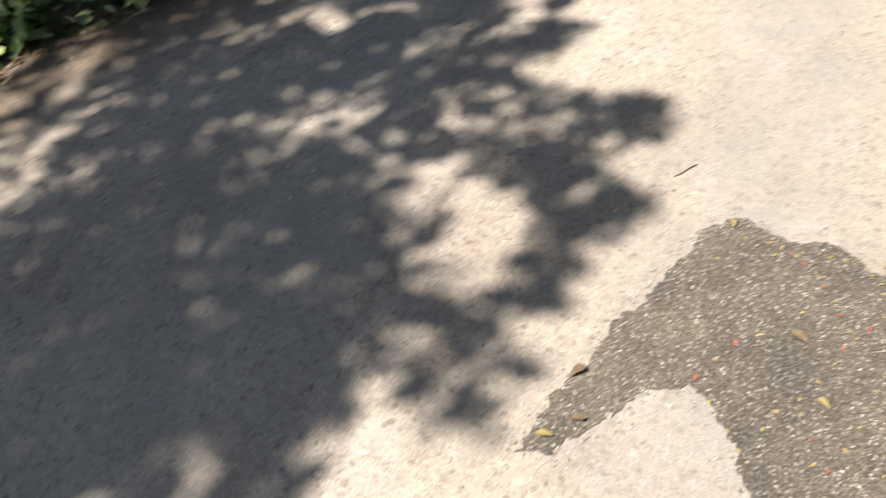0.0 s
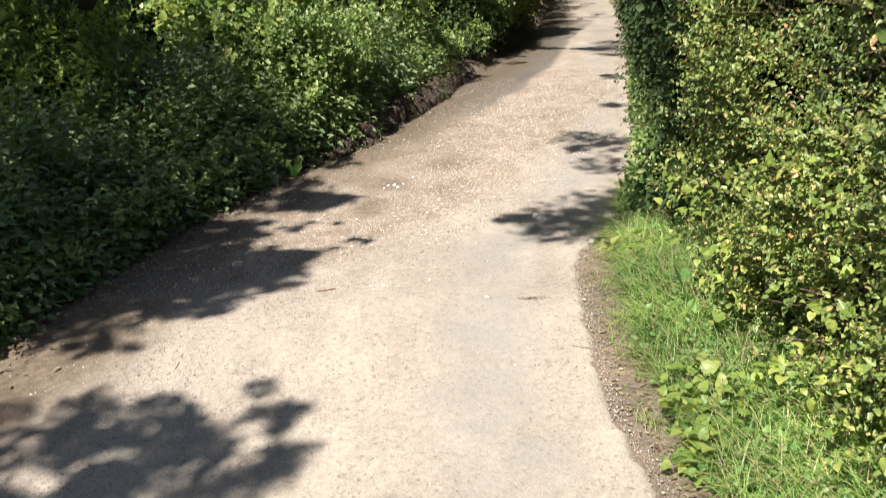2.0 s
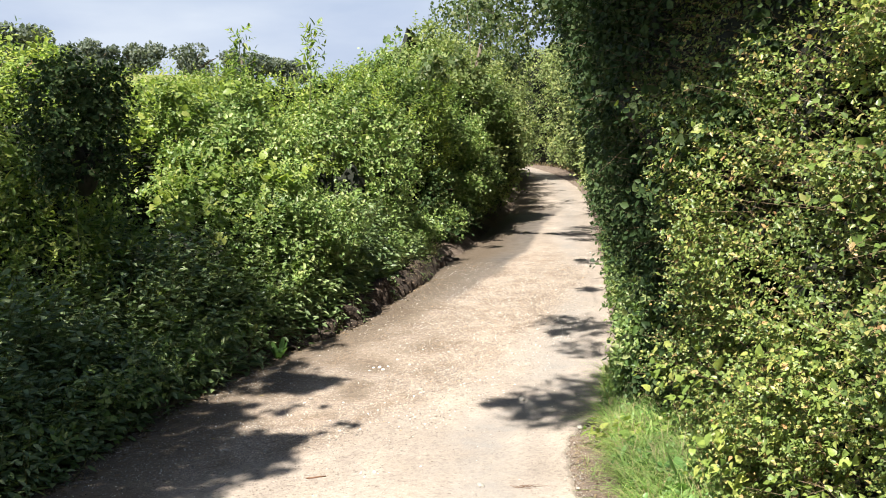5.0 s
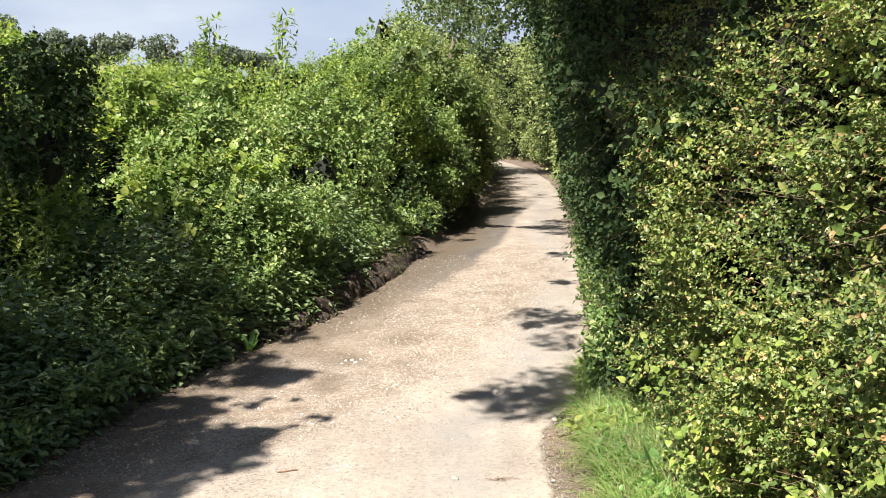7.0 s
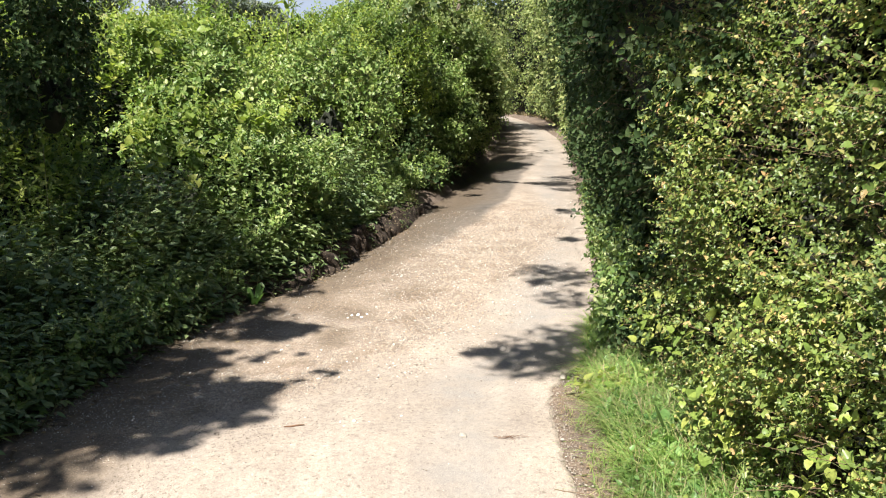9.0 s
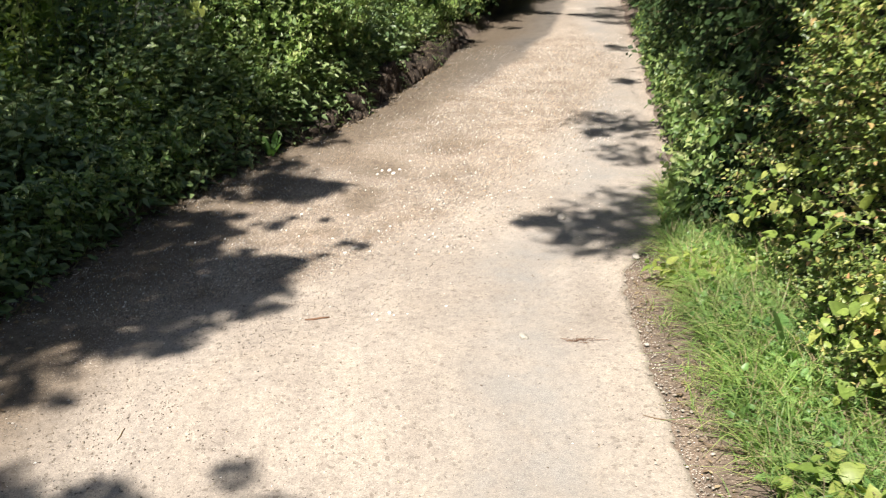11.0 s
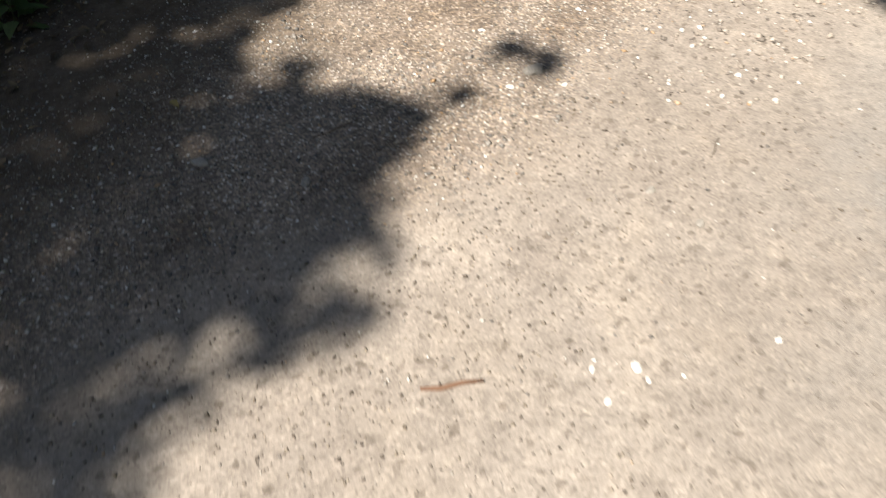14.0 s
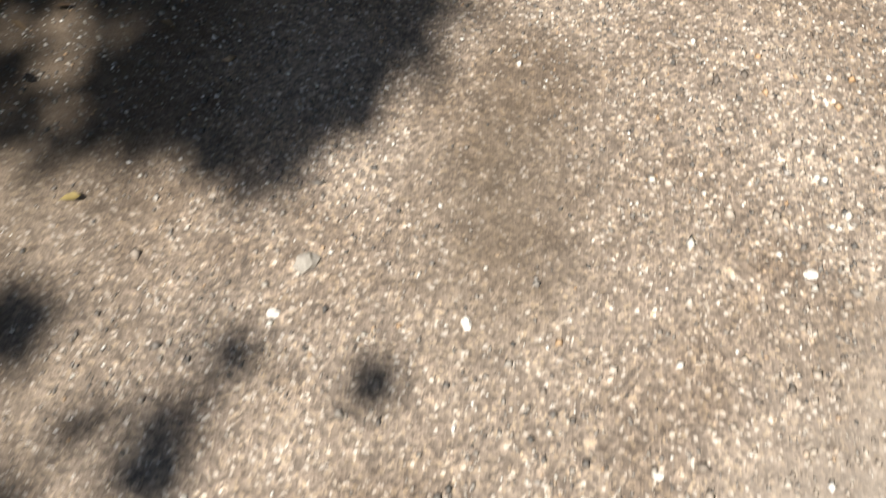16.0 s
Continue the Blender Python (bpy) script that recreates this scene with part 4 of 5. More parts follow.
lv, st = grow(hem_surface, 2300, 4.0, 11.0, 0.005, 0.17, 7, 0.11, 0.05, 0.036, 0.08, (-0.25, -0.1, 0.3), 0.8, 0.4, 0.6, seed=9)
hem = thing_at("bramble_hem", 1.1, 6.0, 0.0, "sunlit brambles crowding the foot of the dark hedge", "brambles")
hedge_parts(hem, "bramble_hem", lv, st, BRAMBLE, GREEN_STEM, 0.0015)
ivy_wall = thing_at("ivy_hedge", 2.0, 12.0, 0.0, "tall ivy hedge, coloured dark for its shade, running on towards the bend", "hedge")
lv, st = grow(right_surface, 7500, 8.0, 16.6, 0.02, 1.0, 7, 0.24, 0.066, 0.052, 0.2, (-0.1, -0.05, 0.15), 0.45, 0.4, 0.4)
hedge_parts(ivy_wall, "ivy_wall", lv, st, SHADED_IVY, TWIG, 0.002, True)

far_hedge = thing_at("bend_hedge", 4.0, 28.0, 0.0, "tall green hedge lining the bend of the lane", "hedge")
part("shade_core", core_mesh("bend_core", right_surface, 16.0, 46.0, 0.2, 0.3, GAP_SHADE), GAP_SHADE, far_hedge)
lv, st = grow(right_surface, 8500, 16.0, 46.0, 0.02, 1.0, 7, 0.4, 0.12, 0.085, 0.2, (-0.1, -0.1, 0.4), 0.45, 0.6)
hedge_parts(far_hedge, "bend", lv, st, FAR_HEDGE, TWIG, 0.004, True)

# left growth: nettles at the foot, brambles and climbers over the hedge behind
thicket = thing_at("bramble_thicket", -2.6, 8.0, 0.0, "dense bramble and climber thicket along the lane bank", "thicket")
part("shade_core", core_mesh("thicket_core", left_surface, 0.5, 22.0, 0.52, 0.12, GAP_SHADE), GAP_SHADE, thicket)
lv, st = grow(left_surface, 13600, 2.2, 8.0, 0.12, 1.0, 8, 0.16, 0.043, 0.03, 0.24, (0.1, -0.15, 0.35), 1.3, 0.24, 0.8, crease=0.12)
hedge_parts(thicket, "bramble", lv, st, BRAMBLE, GREEN_STEM, 0.0016)
lv, st = grow(lambda y, v: set_back(left_surface, y, v, 0.25), 8000, 4.0, 15.0, 0.05, 1.0, 7, 0.2, 0.055, 0.04, 0.2, (0.1, -0.15, 0.3), 0.0, 0.3, 0.7, crease=1.0)
part("shaded_foliage", leaf_mesh("bramble_shaded", *lv, BRAMBLE, plain=True), BRAMBLE, thicket)
lv, st = grow(left_surface, 19000, 8.0, 15.0, 0.05, 1.0, 8, 0.17, 0.05, 0.037, 0.26, (0.1, -0.15, 0.35), 1.2, 0.28, 0.8, crease=0.32)
part("far_foliage", leaf_mesh("bramble_far", *lv, BRAMBLE, plain=True), BRAMBLE, thicket)
lv, st = grow(left_surface, 3000, 4.6, 12.0, 0.42, 0.97, 10, 0.34, 0.06, 0.028, 0.1, (0.05, 0, 0.9), 0.95, 0.8, 0.7, seed=5)
herbs = thing_at("willowherb_growth", -2.6, 8.5, 0.0, "bright green upright herbs crowning the thicket", "herbs")
hedge_parts(herbs, "herbs", lv, st, HERB, GREEN_STEM, 0.0025)
far_thicket = thing_at("ivy_thicket", 0.2, 18.0, 0.0, "tall ivy-covered thicket leaning to the lane", "thicket")
part("shade_core", core_mesh("far_thicket_core", left_surface, 21.5, 46.0, 0.25, 0.3, GAP_SHADE), GAP_SHADE, far_thicket)
lv, st = grow(left_surface, 11000, 13.5, 44.0, 0.02, 1.0, 7, 0.36, 0.085, 0.06, 0.26, (0, 0, 0.4), 1.05, 0.42, 0.5, 1.6)
hedge_parts(far_thicket, "far_thicket", lv, st, FAR_HEDGE, GREEN_STEM, 0.004, True)
lv, st = grow(left_surface, 900, 5.2, 10.5, 0.3, 0.92, 6, 0.24, 0.07, 0.058, 0.06, (0.25, -0.3, 0.3), 1.3, 0.6, 0.8, seed=7)
hop = thing_at("bindweed", -2.2, 7.2, 0.0, "broad pale bindweed leaves sprawling over the thicket", "climber")
hedge_parts(hop, "bindweed", lv, st, HERB, GREEN_STEM, 0.0016, broad=True)
lv, st = grow(left_surface, 1500, 10.5, 16.0, 0.02, 0.4, 8, 0.26, 0.06, 0.045, 0.2, (0.1, 0, 0.3), 0.5, 0.5, 0.5)
ivy = thing_at("ivy_growth", 0.0, 11.0, 0.0, "ivy hanging over the foot of the thicket, coloured dark for its shade", "ivy")
hedge_parts(ivy, "ivy", lv, st, SHADED_IVY, TWIG, 0.003)


def nettle_arrays(base, top, size=0.085, tiers=10):
    """Leaves in crossed pairs up each stem, wide below and small at the top."""
    n = len(base)
    k = np.linspace(0.18, 1.0, tiers)
    ang0 = rng.uniform(0, 6.28, n)
    P, A, N, S = [], [], [], []
    for t, kk in enumerate(k):
        for s in (0, 1):
            ang = ang0 + t * 1.57 + s * 3.14 + rng.normal(0, 0.25, n)
            out = np.stack([np.cos(ang), np.sin(ang), rng.normal(-0.05, 0.25, n)], -1)
            P.append(base + (top - base) * kk + out * 0.015)
            A.append(out)
            N.append(np.stack([rng.normal(0, 0.42, n), rng.normal(0, 0.42, n), np.ones(n)], -1) + out * 0.3)
            S.append(size * (1.15 - 0.6 * kk) * rng.uniform(0.75, 1.25, n))
    S = np.concatenate(S)
    return np.concatenate(P), np.concatenate(A), np.concatenate(N), S, S * 0.52


def nettle_bed():
    """Upright nettle stems leaning out over the bank: a thick bed, and single plants along its front."""
    n = 1600
    y = 1.2 + 8.3 * rng.uniform(0, 1, n)
    back = 0.06 + rng.uniform(0.0, 1.0, n) + 0.06 * smooth(7.2, 7.9, y)
    x = left_edge(y) - back
    tall = (0.12 + 0.5 * smooth(0.0, 0.8, back)) * (0.6 + 0.75 * vnoise(flat3(x, y), 0.55, 97)) * rng.uniform(0.75, 1.25, n)
    base = np.stack([x, y, ground_height(x, y)], -1)
    lean = np.stack([rng.normal(0.22, 0.2, n), rng.normal(-0.05, 0.2, n), np.ones(n)], -1)
    top = base + unit(lean) * tall[:, None]
    bed = thing_at("nettle_bed", -2.2, 4.5, 0.0, "bed of dark green nettles crowding the lane bank", "nettles", kind="stuff")
    part("foliage", leaf_mesh("nettle", *nettle_arrays(base, top, 0.1), NETTLE), NETTLE, bed)
    tagged(part("woody_growth", stem_mesh("nettle_stems", base, top, np.full(n, 0.0022), np.full(n, 0.0012), GREEN_STEM), GREEN_STEM, bed), kind="stuff")
    kinds = []
    for k in range(8):
        tall = 0.14 + 0.035 * k
        plant = thing_at("nettle_plant", 0, 0, 0, "young nettle leaning out from the bank", "nettle", "nettles along the bank")
        b, t = np.array([[0, 0, 0.0]]), np.array([[0.03 * (k % 3), 0.02 * (k % 2), tall]])
        part("foliage", leaf_mesh("nettle_leaf", *nettle_arrays(b, t, 0.07, 7), NETTLE), NETTLE, plant)
        part("stem", stem_mesh("nettle_stem", b, t, np.array([0.0025]), np.array([0.0012]), GREEN_STEM), GREEN_STEM, plant)
        kinds.append(plant)
    for k in range(190):
        y = 1.5 + 7.6 * ((k * 0.618) % 1)
        x = float(left_edge(y)) + 0.03 - 0.3 * ((k * 0.377) % 1) ** 1.3 - (0.12 if 7.0 < y < 9.6 and k % 3 else 0.0)
        z = float(ground_height(np.array([x]), np.array([y]))[0])
        m = pose(x, y, z, 8 * math.sin(k), 14 + 10 * math.sin(k * 1.7), (k * 77) % 360 if k % 2 else 20)
        if k < 8:
            kinds[k].matrix_basis = m
        else:
            copy_thing(kinds[k % 8], m)


nettle_bed()


def eroded_bank():
    """The cut face of bare clods where wheels have eaten into the bank."""
    ys, vs = np.arange(6.1, 10.4, 0.02), np.linspace(0, 1, 19)
    Y, V = np.meshgrid(ys, vs, indexing="ij")
    y, v = Y.ravel(), V.ravel()
    tall = (0.1 + 0.12 * vnoise(flat3(0 * y, y), 0.5, 115)) * smooth(6.3, 7.2, y) * smooth(10.3, 9.4, y) + 0.02
    x = left_edge(y) + 0.07 - 0.2 * v ** 1.6
    z = -0.04 + (tall + 0.05) * smooth(0.0, 0.8, v)
    p = np.stack([x, y, z], -1)
    ribs = np.abs(vnoise(p * np.array([0.3, 1.0, 0.25]), 0.05, 114) * 2 - 1) - 0.3
    clod = (np.abs(vnoise(p, 0.11, 111) * 2 - 1) - 0.45) * 0.05 + (vnoise(p, 0.035, 112) - 0.5) * 0.03 + (vnoise(p, 0.3, 113) - 0.5) * 0.09 + ribs * 0.09
    p = p + np.array([0.8, -0.1, 0.45]) * (clod * smooth(0.0, 0.25, v))[:, None]
    nv = len(vs)
    i, j = np.meshgrid(np.arange(len(ys) - 1), np.arange(nv - 1), indexing="ij")
    a = (i * nv + j).ravel()
    me = fast_mesh("bank_face", p, np.stack([a, a + nv, a + nv + 1, a + 1], -1), np.full(len(a), 4), [EARTH])
    tagged(new("bank_face", me), "bare crumbling dark earth face of the bank", "bank", kind="structure")


eroded_bank()


def mound(name, x, y, z0, rx, ry, tall, count, leaf_len, leaf_wid, mat, label, category):
    """A bush: near-black core painting the inner shade, with leafy shoots all over a lumpy dome."""
    bush = thing_at(name, x, y, z0, label, category)
    bm = bmesh.new()
    bmesh.ops.create_icosphere(bm, subdivisions=4, radius=1)
    for v in bm.verts:
        k = 0.42 + 0.2 * noise.noise(v.co * 1.7 + Vector((x, y, 0)))
        v.co = Vector((x + v.co.x * rx * k, y + v.co.y * ry * k, z0 + (v.co.z * 0.5 + 0.5) * tall * min(k, 0.8)))
    part("shade_core", bm, GAP_SHADE, bush)
    d = unit(rng.normal(size=(count, 3)))
    d = d[d[:, 2] > -0.75]
    k = 0.8 + 0.55 * (vnoise(d + np.array([x, y, 0]), 0.6, 121) - 0.4)
    p = np.stack([x + d[:, 0] * rx * k, y + d[:, 1] * ry * k, z0 + (d[:, 2] * 0.5 + 0.5) * tall * k], -1)
    ok = vnoise(p, 0.3, 122) > 0.5 * rng.uniform(0, 1, len(p))
    lv, st = sprigs(p[ok], d[ok] * 0.7 + np.array([0.1, -0.1, 0.25]) + rng.normal(0, 0.4, (ok.sum(), 3)), rng.uniform(0.1, 0.24, ok.sum()), 6, leaf_len, leaf_wid, 0.5)
    hedge_parts(bush, name, lv, st, mat, TWIG, 0.0018)


mound("ivy_bush", -2.48, 5.7, 1.15, 0.24, 0.36, 0.98, 900, 0.046, 0.038, SHADED_IVY, "dark ivy-covered bush in the shade of the tree", "bush")
mound("bramble_bush", -2.05, 7.6, 0.6, 0.6, 0.6, 1.1, 1300, 0.058, 0.042, BRAMBLE, "rounded mound of sunlit bramble on the bank", "bush")
mound("bramble_bush", -1.25, 9.6, 0.4, 0.75, 0.9, 1.6, 1700, 0.055, 0.042, BRAMBLE, "large rounded mound of glossy bramble by the lane", "bush")


def grass_blades(name, n, place, tall, wide, label, mat):
    """Bent grass blades, three joints each, in one mesh."""
    x, y, z = place(n)
    n = len(x)
    a = rng.uniform(0, 6.28, n)
    out = np.stack([np.cos(a), np.sin(a), 0 * a], -1)
    side = np.stack([-np.sin(a), np.cos(a), 0 * a], -1)
    h = tall * rng.uniform(0.45, 1.3, n)[:, None]
    w = wide * rng.uniform(0.7, 1.3, n)[:, None]
    bend = rng.uniform(0.5, 1.75, n)[:, None]
    b = np.stack([x, y, z - 0.01], -1)
    up = np.array([0, 0, 1.0])
    rows = []
    for k, ww in ((0, 1.0), (0.45, 0.85), (0.8, 0.5)):
        c = b + up * h * k * (1 - 0.3 * bend * k) + out * h * bend * k * k * 0.75
        rows += [c - side * w * ww, c + side * w * ww]
    rows.append(b + up * h * (1 - 0.35 * bend) + out * h * bend * 0.85)
    v = np.stack(rows, 1).reshape(-1, 3)
    q = np.array([[0, 1, 3, 2], [2, 3, 5, 4]])[None] + 7 * np.arange(n)[:, None, None]
    t = np.array([4, 5, 6])[None] + 7 * np.arange(n)[:, None]
    loops = np.concatenate([q.reshape(n, 8), t], 1)
    me = fast_mesh(name, v, loops, np.tile([4, 4, 3], n), [mat])
    return tagged(new(name, me), label, "grass", kind="stuff")


def right_verge(n):
    y = rng.uniform(0.4, 5.2, n)
    x = right_edge(y) + np.abs(rng.normal(0, 0.24, n)) + 0.05 * vnoise(flat3(0 * y, y), 0.3, 91)
    ok = (fbm(flat3(x, y), 0.22, 92) > 0.15 + 0.42 * rng.uniform(0, 1, n)) & (x < right_edge(y) + 0.66)
    x, y = x[ok], y[ok]
    return x, y, ground_height(x, y)


def far_verge(n):
    y = rng.uniform(18, 42, n)
    x = right_edge(y) + rng.uniform(-0.02, 0.45, n)
    return x, y, ground_height(x, y)


grass_blades("verge_grass", 23000, right_verge, 0.175, 0.0023, "fresh green grass on the verge under the hedge", GRASS)


def edge_tufts(n):
    """Short tufts creeping out over the soil towards the tarmac."""
    y = rng.uniform(0.6, 5.0, n)
    lo = np.interp(y, TY, TX)
    x = lo + 0.05 + rng.uniform(0, 1, n) ** 0.7 * (right_edge(y) - lo + 0.08)
    ok = fbm(flat3(x, y), 0.12, 95) > 0.5 + 0.12 * rng.uniform(0, 1, n)
    x, y = x[ok], y[ok]
    return x, y, ground_height(x, y)


grass_blades("creeping_grass", 5200, edge_tufts, 0.075, 0.0017, "short green tufts creeping over the verge soil", GRASS)
grass_blades("matted_straw", 1500, edge_tufts, 0.09, 0.0013, "matted pale straw between the grass tufts", DRY)
grass_blades("dry_grass", 3400, right_verge, 0.2, 0.0016, "dry straw-coloured grass stalks on the verge", DRY)


def bank_top(n):
    y = rng.uniform(8.0, 10.2, n)
    x = left_edge(y) - 0.06 - np.abs(rng.normal(0, 0.16, n))
    ok = fbm(flat3(x, y), 0.3, 93) > 0.25 + 0.4 * rng.uniform(0, 1, n)
    x, y = x[ok], y[ok]
    return x, y, ground_height(x, y) + 0.02


grass_blades("bank_grass", 1300, bank_top, 0.2, 0.0022, "yellowing grass hanging over the bank", GRASS)
grass_blades("bank_straw", 1000, bank_top, 0.18, 0.0018, "dry straw-coloured grass on the crest of the bank", DRY)
n = 4200
x, y, z = right_verge(n)
x = x + 0.12 * rng.uniform(0, 1, len(x))
ok = rng.uniform(0, 1, len(x)) < 0.75
base = np.stack([x, y, z], -1)[ok]
lv, st = sprigs(base, np.stack([rng.normal(-0.2, 0.5, len(base)), rng.normal(0, 0.5, len(base)), np.ones(len(base))], -1), rng.uniform(0.06, 0.16, len(base)), 5, 0.044, 0.034, 1.0, 1.2)
weeds = thing_at("verge_weeds", 0.9, 3.0, 0.0, "low leafy weeds mixed through the verge grass", "weeds", kind="stuff")
hedge_parts(weeds, "weeds", lv, st, VERGE_HERB, GREEN_STEM, 0.001)
grass_blades("bend_grass", 3500, far_verge, 0.2, 0.008, "pale dry grass along the bend of the lane", DRY)


# ---- the tree that shades the lane ----
def shade(gx, gy, h):
    """The place at height h whose shadow falls on the ground at gx, gy."""
    k = h / TO_SUN.z
    return gx + TO_SUN.x * k, gy + TO_SUN.y * k, h


CLUMPS = [(-1.0, 1.45, 0.18), (-0.78, 1.42, 0.13), (-1.25, 1.15, 0.2), (-0.88, 0.72, 0.13), (-0.66, 0.9, 0.1), (-0.85, 0.95, 0.12), (-1.0, 0.62, 0.14), (-1.15, 0.45, 0.3), (-0.95, 0.6, 0.16), (-0.53, 0.86, 0.06), (-1.5, 0.9, 0.42), (-1.05, 0.85, 0.34), (-0.62, 1.04, 0.19), (-0.31, 1.11, 0.13), (-1.6, 1.55, 0.3), (-1.15, 1.35, 0.22), (-0.8, 1.25, 0.18), (-0.26, 1.6, 0.13), (-0.22, 1.36, 0.07), (-1.25, 1.78, 0.17), (-0.85, 1.8, 0.19),
          (-0.5, 1.78, 0.18), (-0.26, 1.97, 0.08), (-0.16, 1.99, 0.03), (-1.75, 2.1, 0.32), (-1.3, 2.25, 0.26), (-0.95, 2.15, 0.22), (-0.68, 2.1, 0.12), (-0.58, 2.31, 0.07), (-0.95, 2.38, 0.14), (-0.66, 2.54, 0.06), (-0.56, 2.62, 0.03), (-0.72, 2.74, 0.035), (-1.08, 2.56, 0.1), (-1.35, 2.5, 0.16), (-0.78, 0.5, 0.15), (-0.6, 0.42, 0.09), (-0.55, 1.4, 0.04),
          (-1.8, 3.6, 0.25), (-1.85, 4.1, 0.3), (-1.85, 4.7, 0.24), (-1.65, 5.3, 0.24), (-1.5, 5.75, 0.18), (-1.35, 6.2, 0.15), (-1.5, 3.62, 0.22), (-1.5, 3.38, 0.13), (-1.32, 3.42, 0.05), (-1.72, 3.3, 0.14), (-1.25, 3.6, 0.17), (-1.15, 3.42, 0.07), (-1.05, 3.7, 0.13), (-0.84, 3.72, 0.035), (-1.2, 4.05, 0.2), (-1.55, 4.1, 0.22), (-1.42, 3.9, 0.28), (-1.1, 3.95, 0.18), (-1.0, 4.1, 0.13), (-0.95, 3.92, 0.1), (-0.93, 4.16, 0.07), (-1.75, 4.45, 0.14), (-1.46, 4.44, 0.15), (-1.3, 4.3, 0.07), (-1.2, 4.57, 0.03), (-1.3, 4.58, 0.06), (-1.5, 4.72, 0.13), (-1.36, 4.74, 0.09), (-1.42, 4.58, 0.1), (-1.08, 4.33, 0.03),
          (-0.76, 4.29, 0.012), (-0.635, 4.43, 0.045), (-1.06, 4.68, 0.045), (-0.97, 4.79, 0.012), (-0.81, 4.77, 0.012), (-1.3, 5.3, 0.2), (-1.02, 5.22, 0.13), (-0.84, 5.27, 0.07), (-1.2, 5.14, 0.06), (-0.95, 5.12, 0.04), (-1.1, 5.3, 0.2), (-1.25, 5.7, 0.12), (-1.02, 6.25, 0.12), (-1.38, 3.06, 0.04), (-1.52, 3.1, 0.06),
          (-1.38, 1.95, 0.13), (-1.1, 1.98, 0.07), (-1.45, 1.62, 0.13), (-0.5, 0.66, 0.06), (-0.57, 0.77, 0.05)]


def clump(spots, heights, dense, push):
    """Sprays of leaves round given places: where they start and which way they grow."""
    P, W, C, L, S = [], [], [], [], []
    rng = np.random.default_rng(19)
    for k, (gx, gy, r) in enumerate(spots):
        c = np.array(shade(gx - (0.03 if gy < 3 else 0.0), gy - 0.02, heights[k % len(heights)]))
        n = int(dense * r * r + 10)
        d = unit(rng.normal(size=(n, 3))) * (rng.uniform(0, 1, (n, 1)) ** 0.5) * r
        L.append(np.full(n, min(0.18, r * 0.8 + 0.005)))
        S.append(np.full((n, 1), min(1.0, max(0.5, r / 0.06))))
        d[:, 2] *= 0.55
        P.append(c + d)
        W.append(unit(d) * 0.6 + np.array(push) + rng.normal(0, 0.4, (n, 3)))
        C.append(c)
    return np.concatenate(P), np.concatenate(W), C, np.concatenate(L), np.concatenate(S)


def boughs(tree, roots, ends, r):
    """Limbs, each from the nearest wood already there."""
    done = [Vector(q) for q in roots]
    for c in sorted(ends, key=lambda c: min((Vector(c) - Vector(q)).length for q in roots)):
        e = Vector(c)
        a = min(done, key=lambda q: (q - e).length)
        part("limb", tube([a, a.lerp(e, 0.5) + Vector((0, 0.03, 0.06)), e], [r, r * 0.6, r * 0.3], 6), BARK, tree)
        done.append(e)


def build_shade_tree():
    """A tree beside the lane: trunk, limbs reaching over the lane, and sprays of leaves."""
    tree = thing_at("shade_tree", -4.8, -0.6, 0.0, "leafy tree whose boughs hang over the lane", "tree")
    trunk = [(-4.8, -0.6, -0.1), (-4.75, -0.55, 1.2), (-4.6, -0.4, 2.6), (-4.4, -0.2, 4.0), (-4.3, 0.0, 5.4)]
    part("trunk", tube(trunk, [0.24, 0.2, 0.17, 0.14, 0.09], 10), BARK, tree)
    P, W, C, L, S = clump(CLUMPS, [4.7, 5.1, 4.9, 5.3], 1150, (0.5, 0.2, 0.05))
    boughs(tree, trunk[3:], C, 0.006)
    n = 8600
    d = unit(rng.normal(size=(n, 3))) * (rng.uniform(0, 1, (n, 1)) ** 0.4) * np.array([2.3, 3.9, 1.3])
    c = np.array([-5.1, 1.3, 6.0]) + d
    gx, gy = c[:, 0] - TO_SUN.x / TO_SUN.z * c[:, 2], c[:, 1] - TO_SUN.y / TO_SUN.z * c[:, 2]
    ok = (gx < np.interp(gy, [5.3, 5.4, 6.0, 6.6], [-1.62, -1.48, -1.36, -1.24])) & ~((gy > 2.7) & (gy < 3.3) & (gx > -2.2)) & (gy < 7.0)
    P = np.concatenate([P, c[ok]])
    W = np.concatenate([W, unit(d[ok]) + rng.normal(0, 0.4, (ok.sum(), 3))])
    lv, st = sprigs(P, W, np.concatenate([L, np.full(ok.sum(), 0.18)]), 7, 0.07 * np.concatenate([S, np.ones((ok.sum(), 1))]), 0.052 * np.concatenate([S, np.ones((ok.sum(), 1))]))
    hedge_parts(tree, "shade_tree", lv, st, TREE_LEAF, TWIG, 0.0025, True)


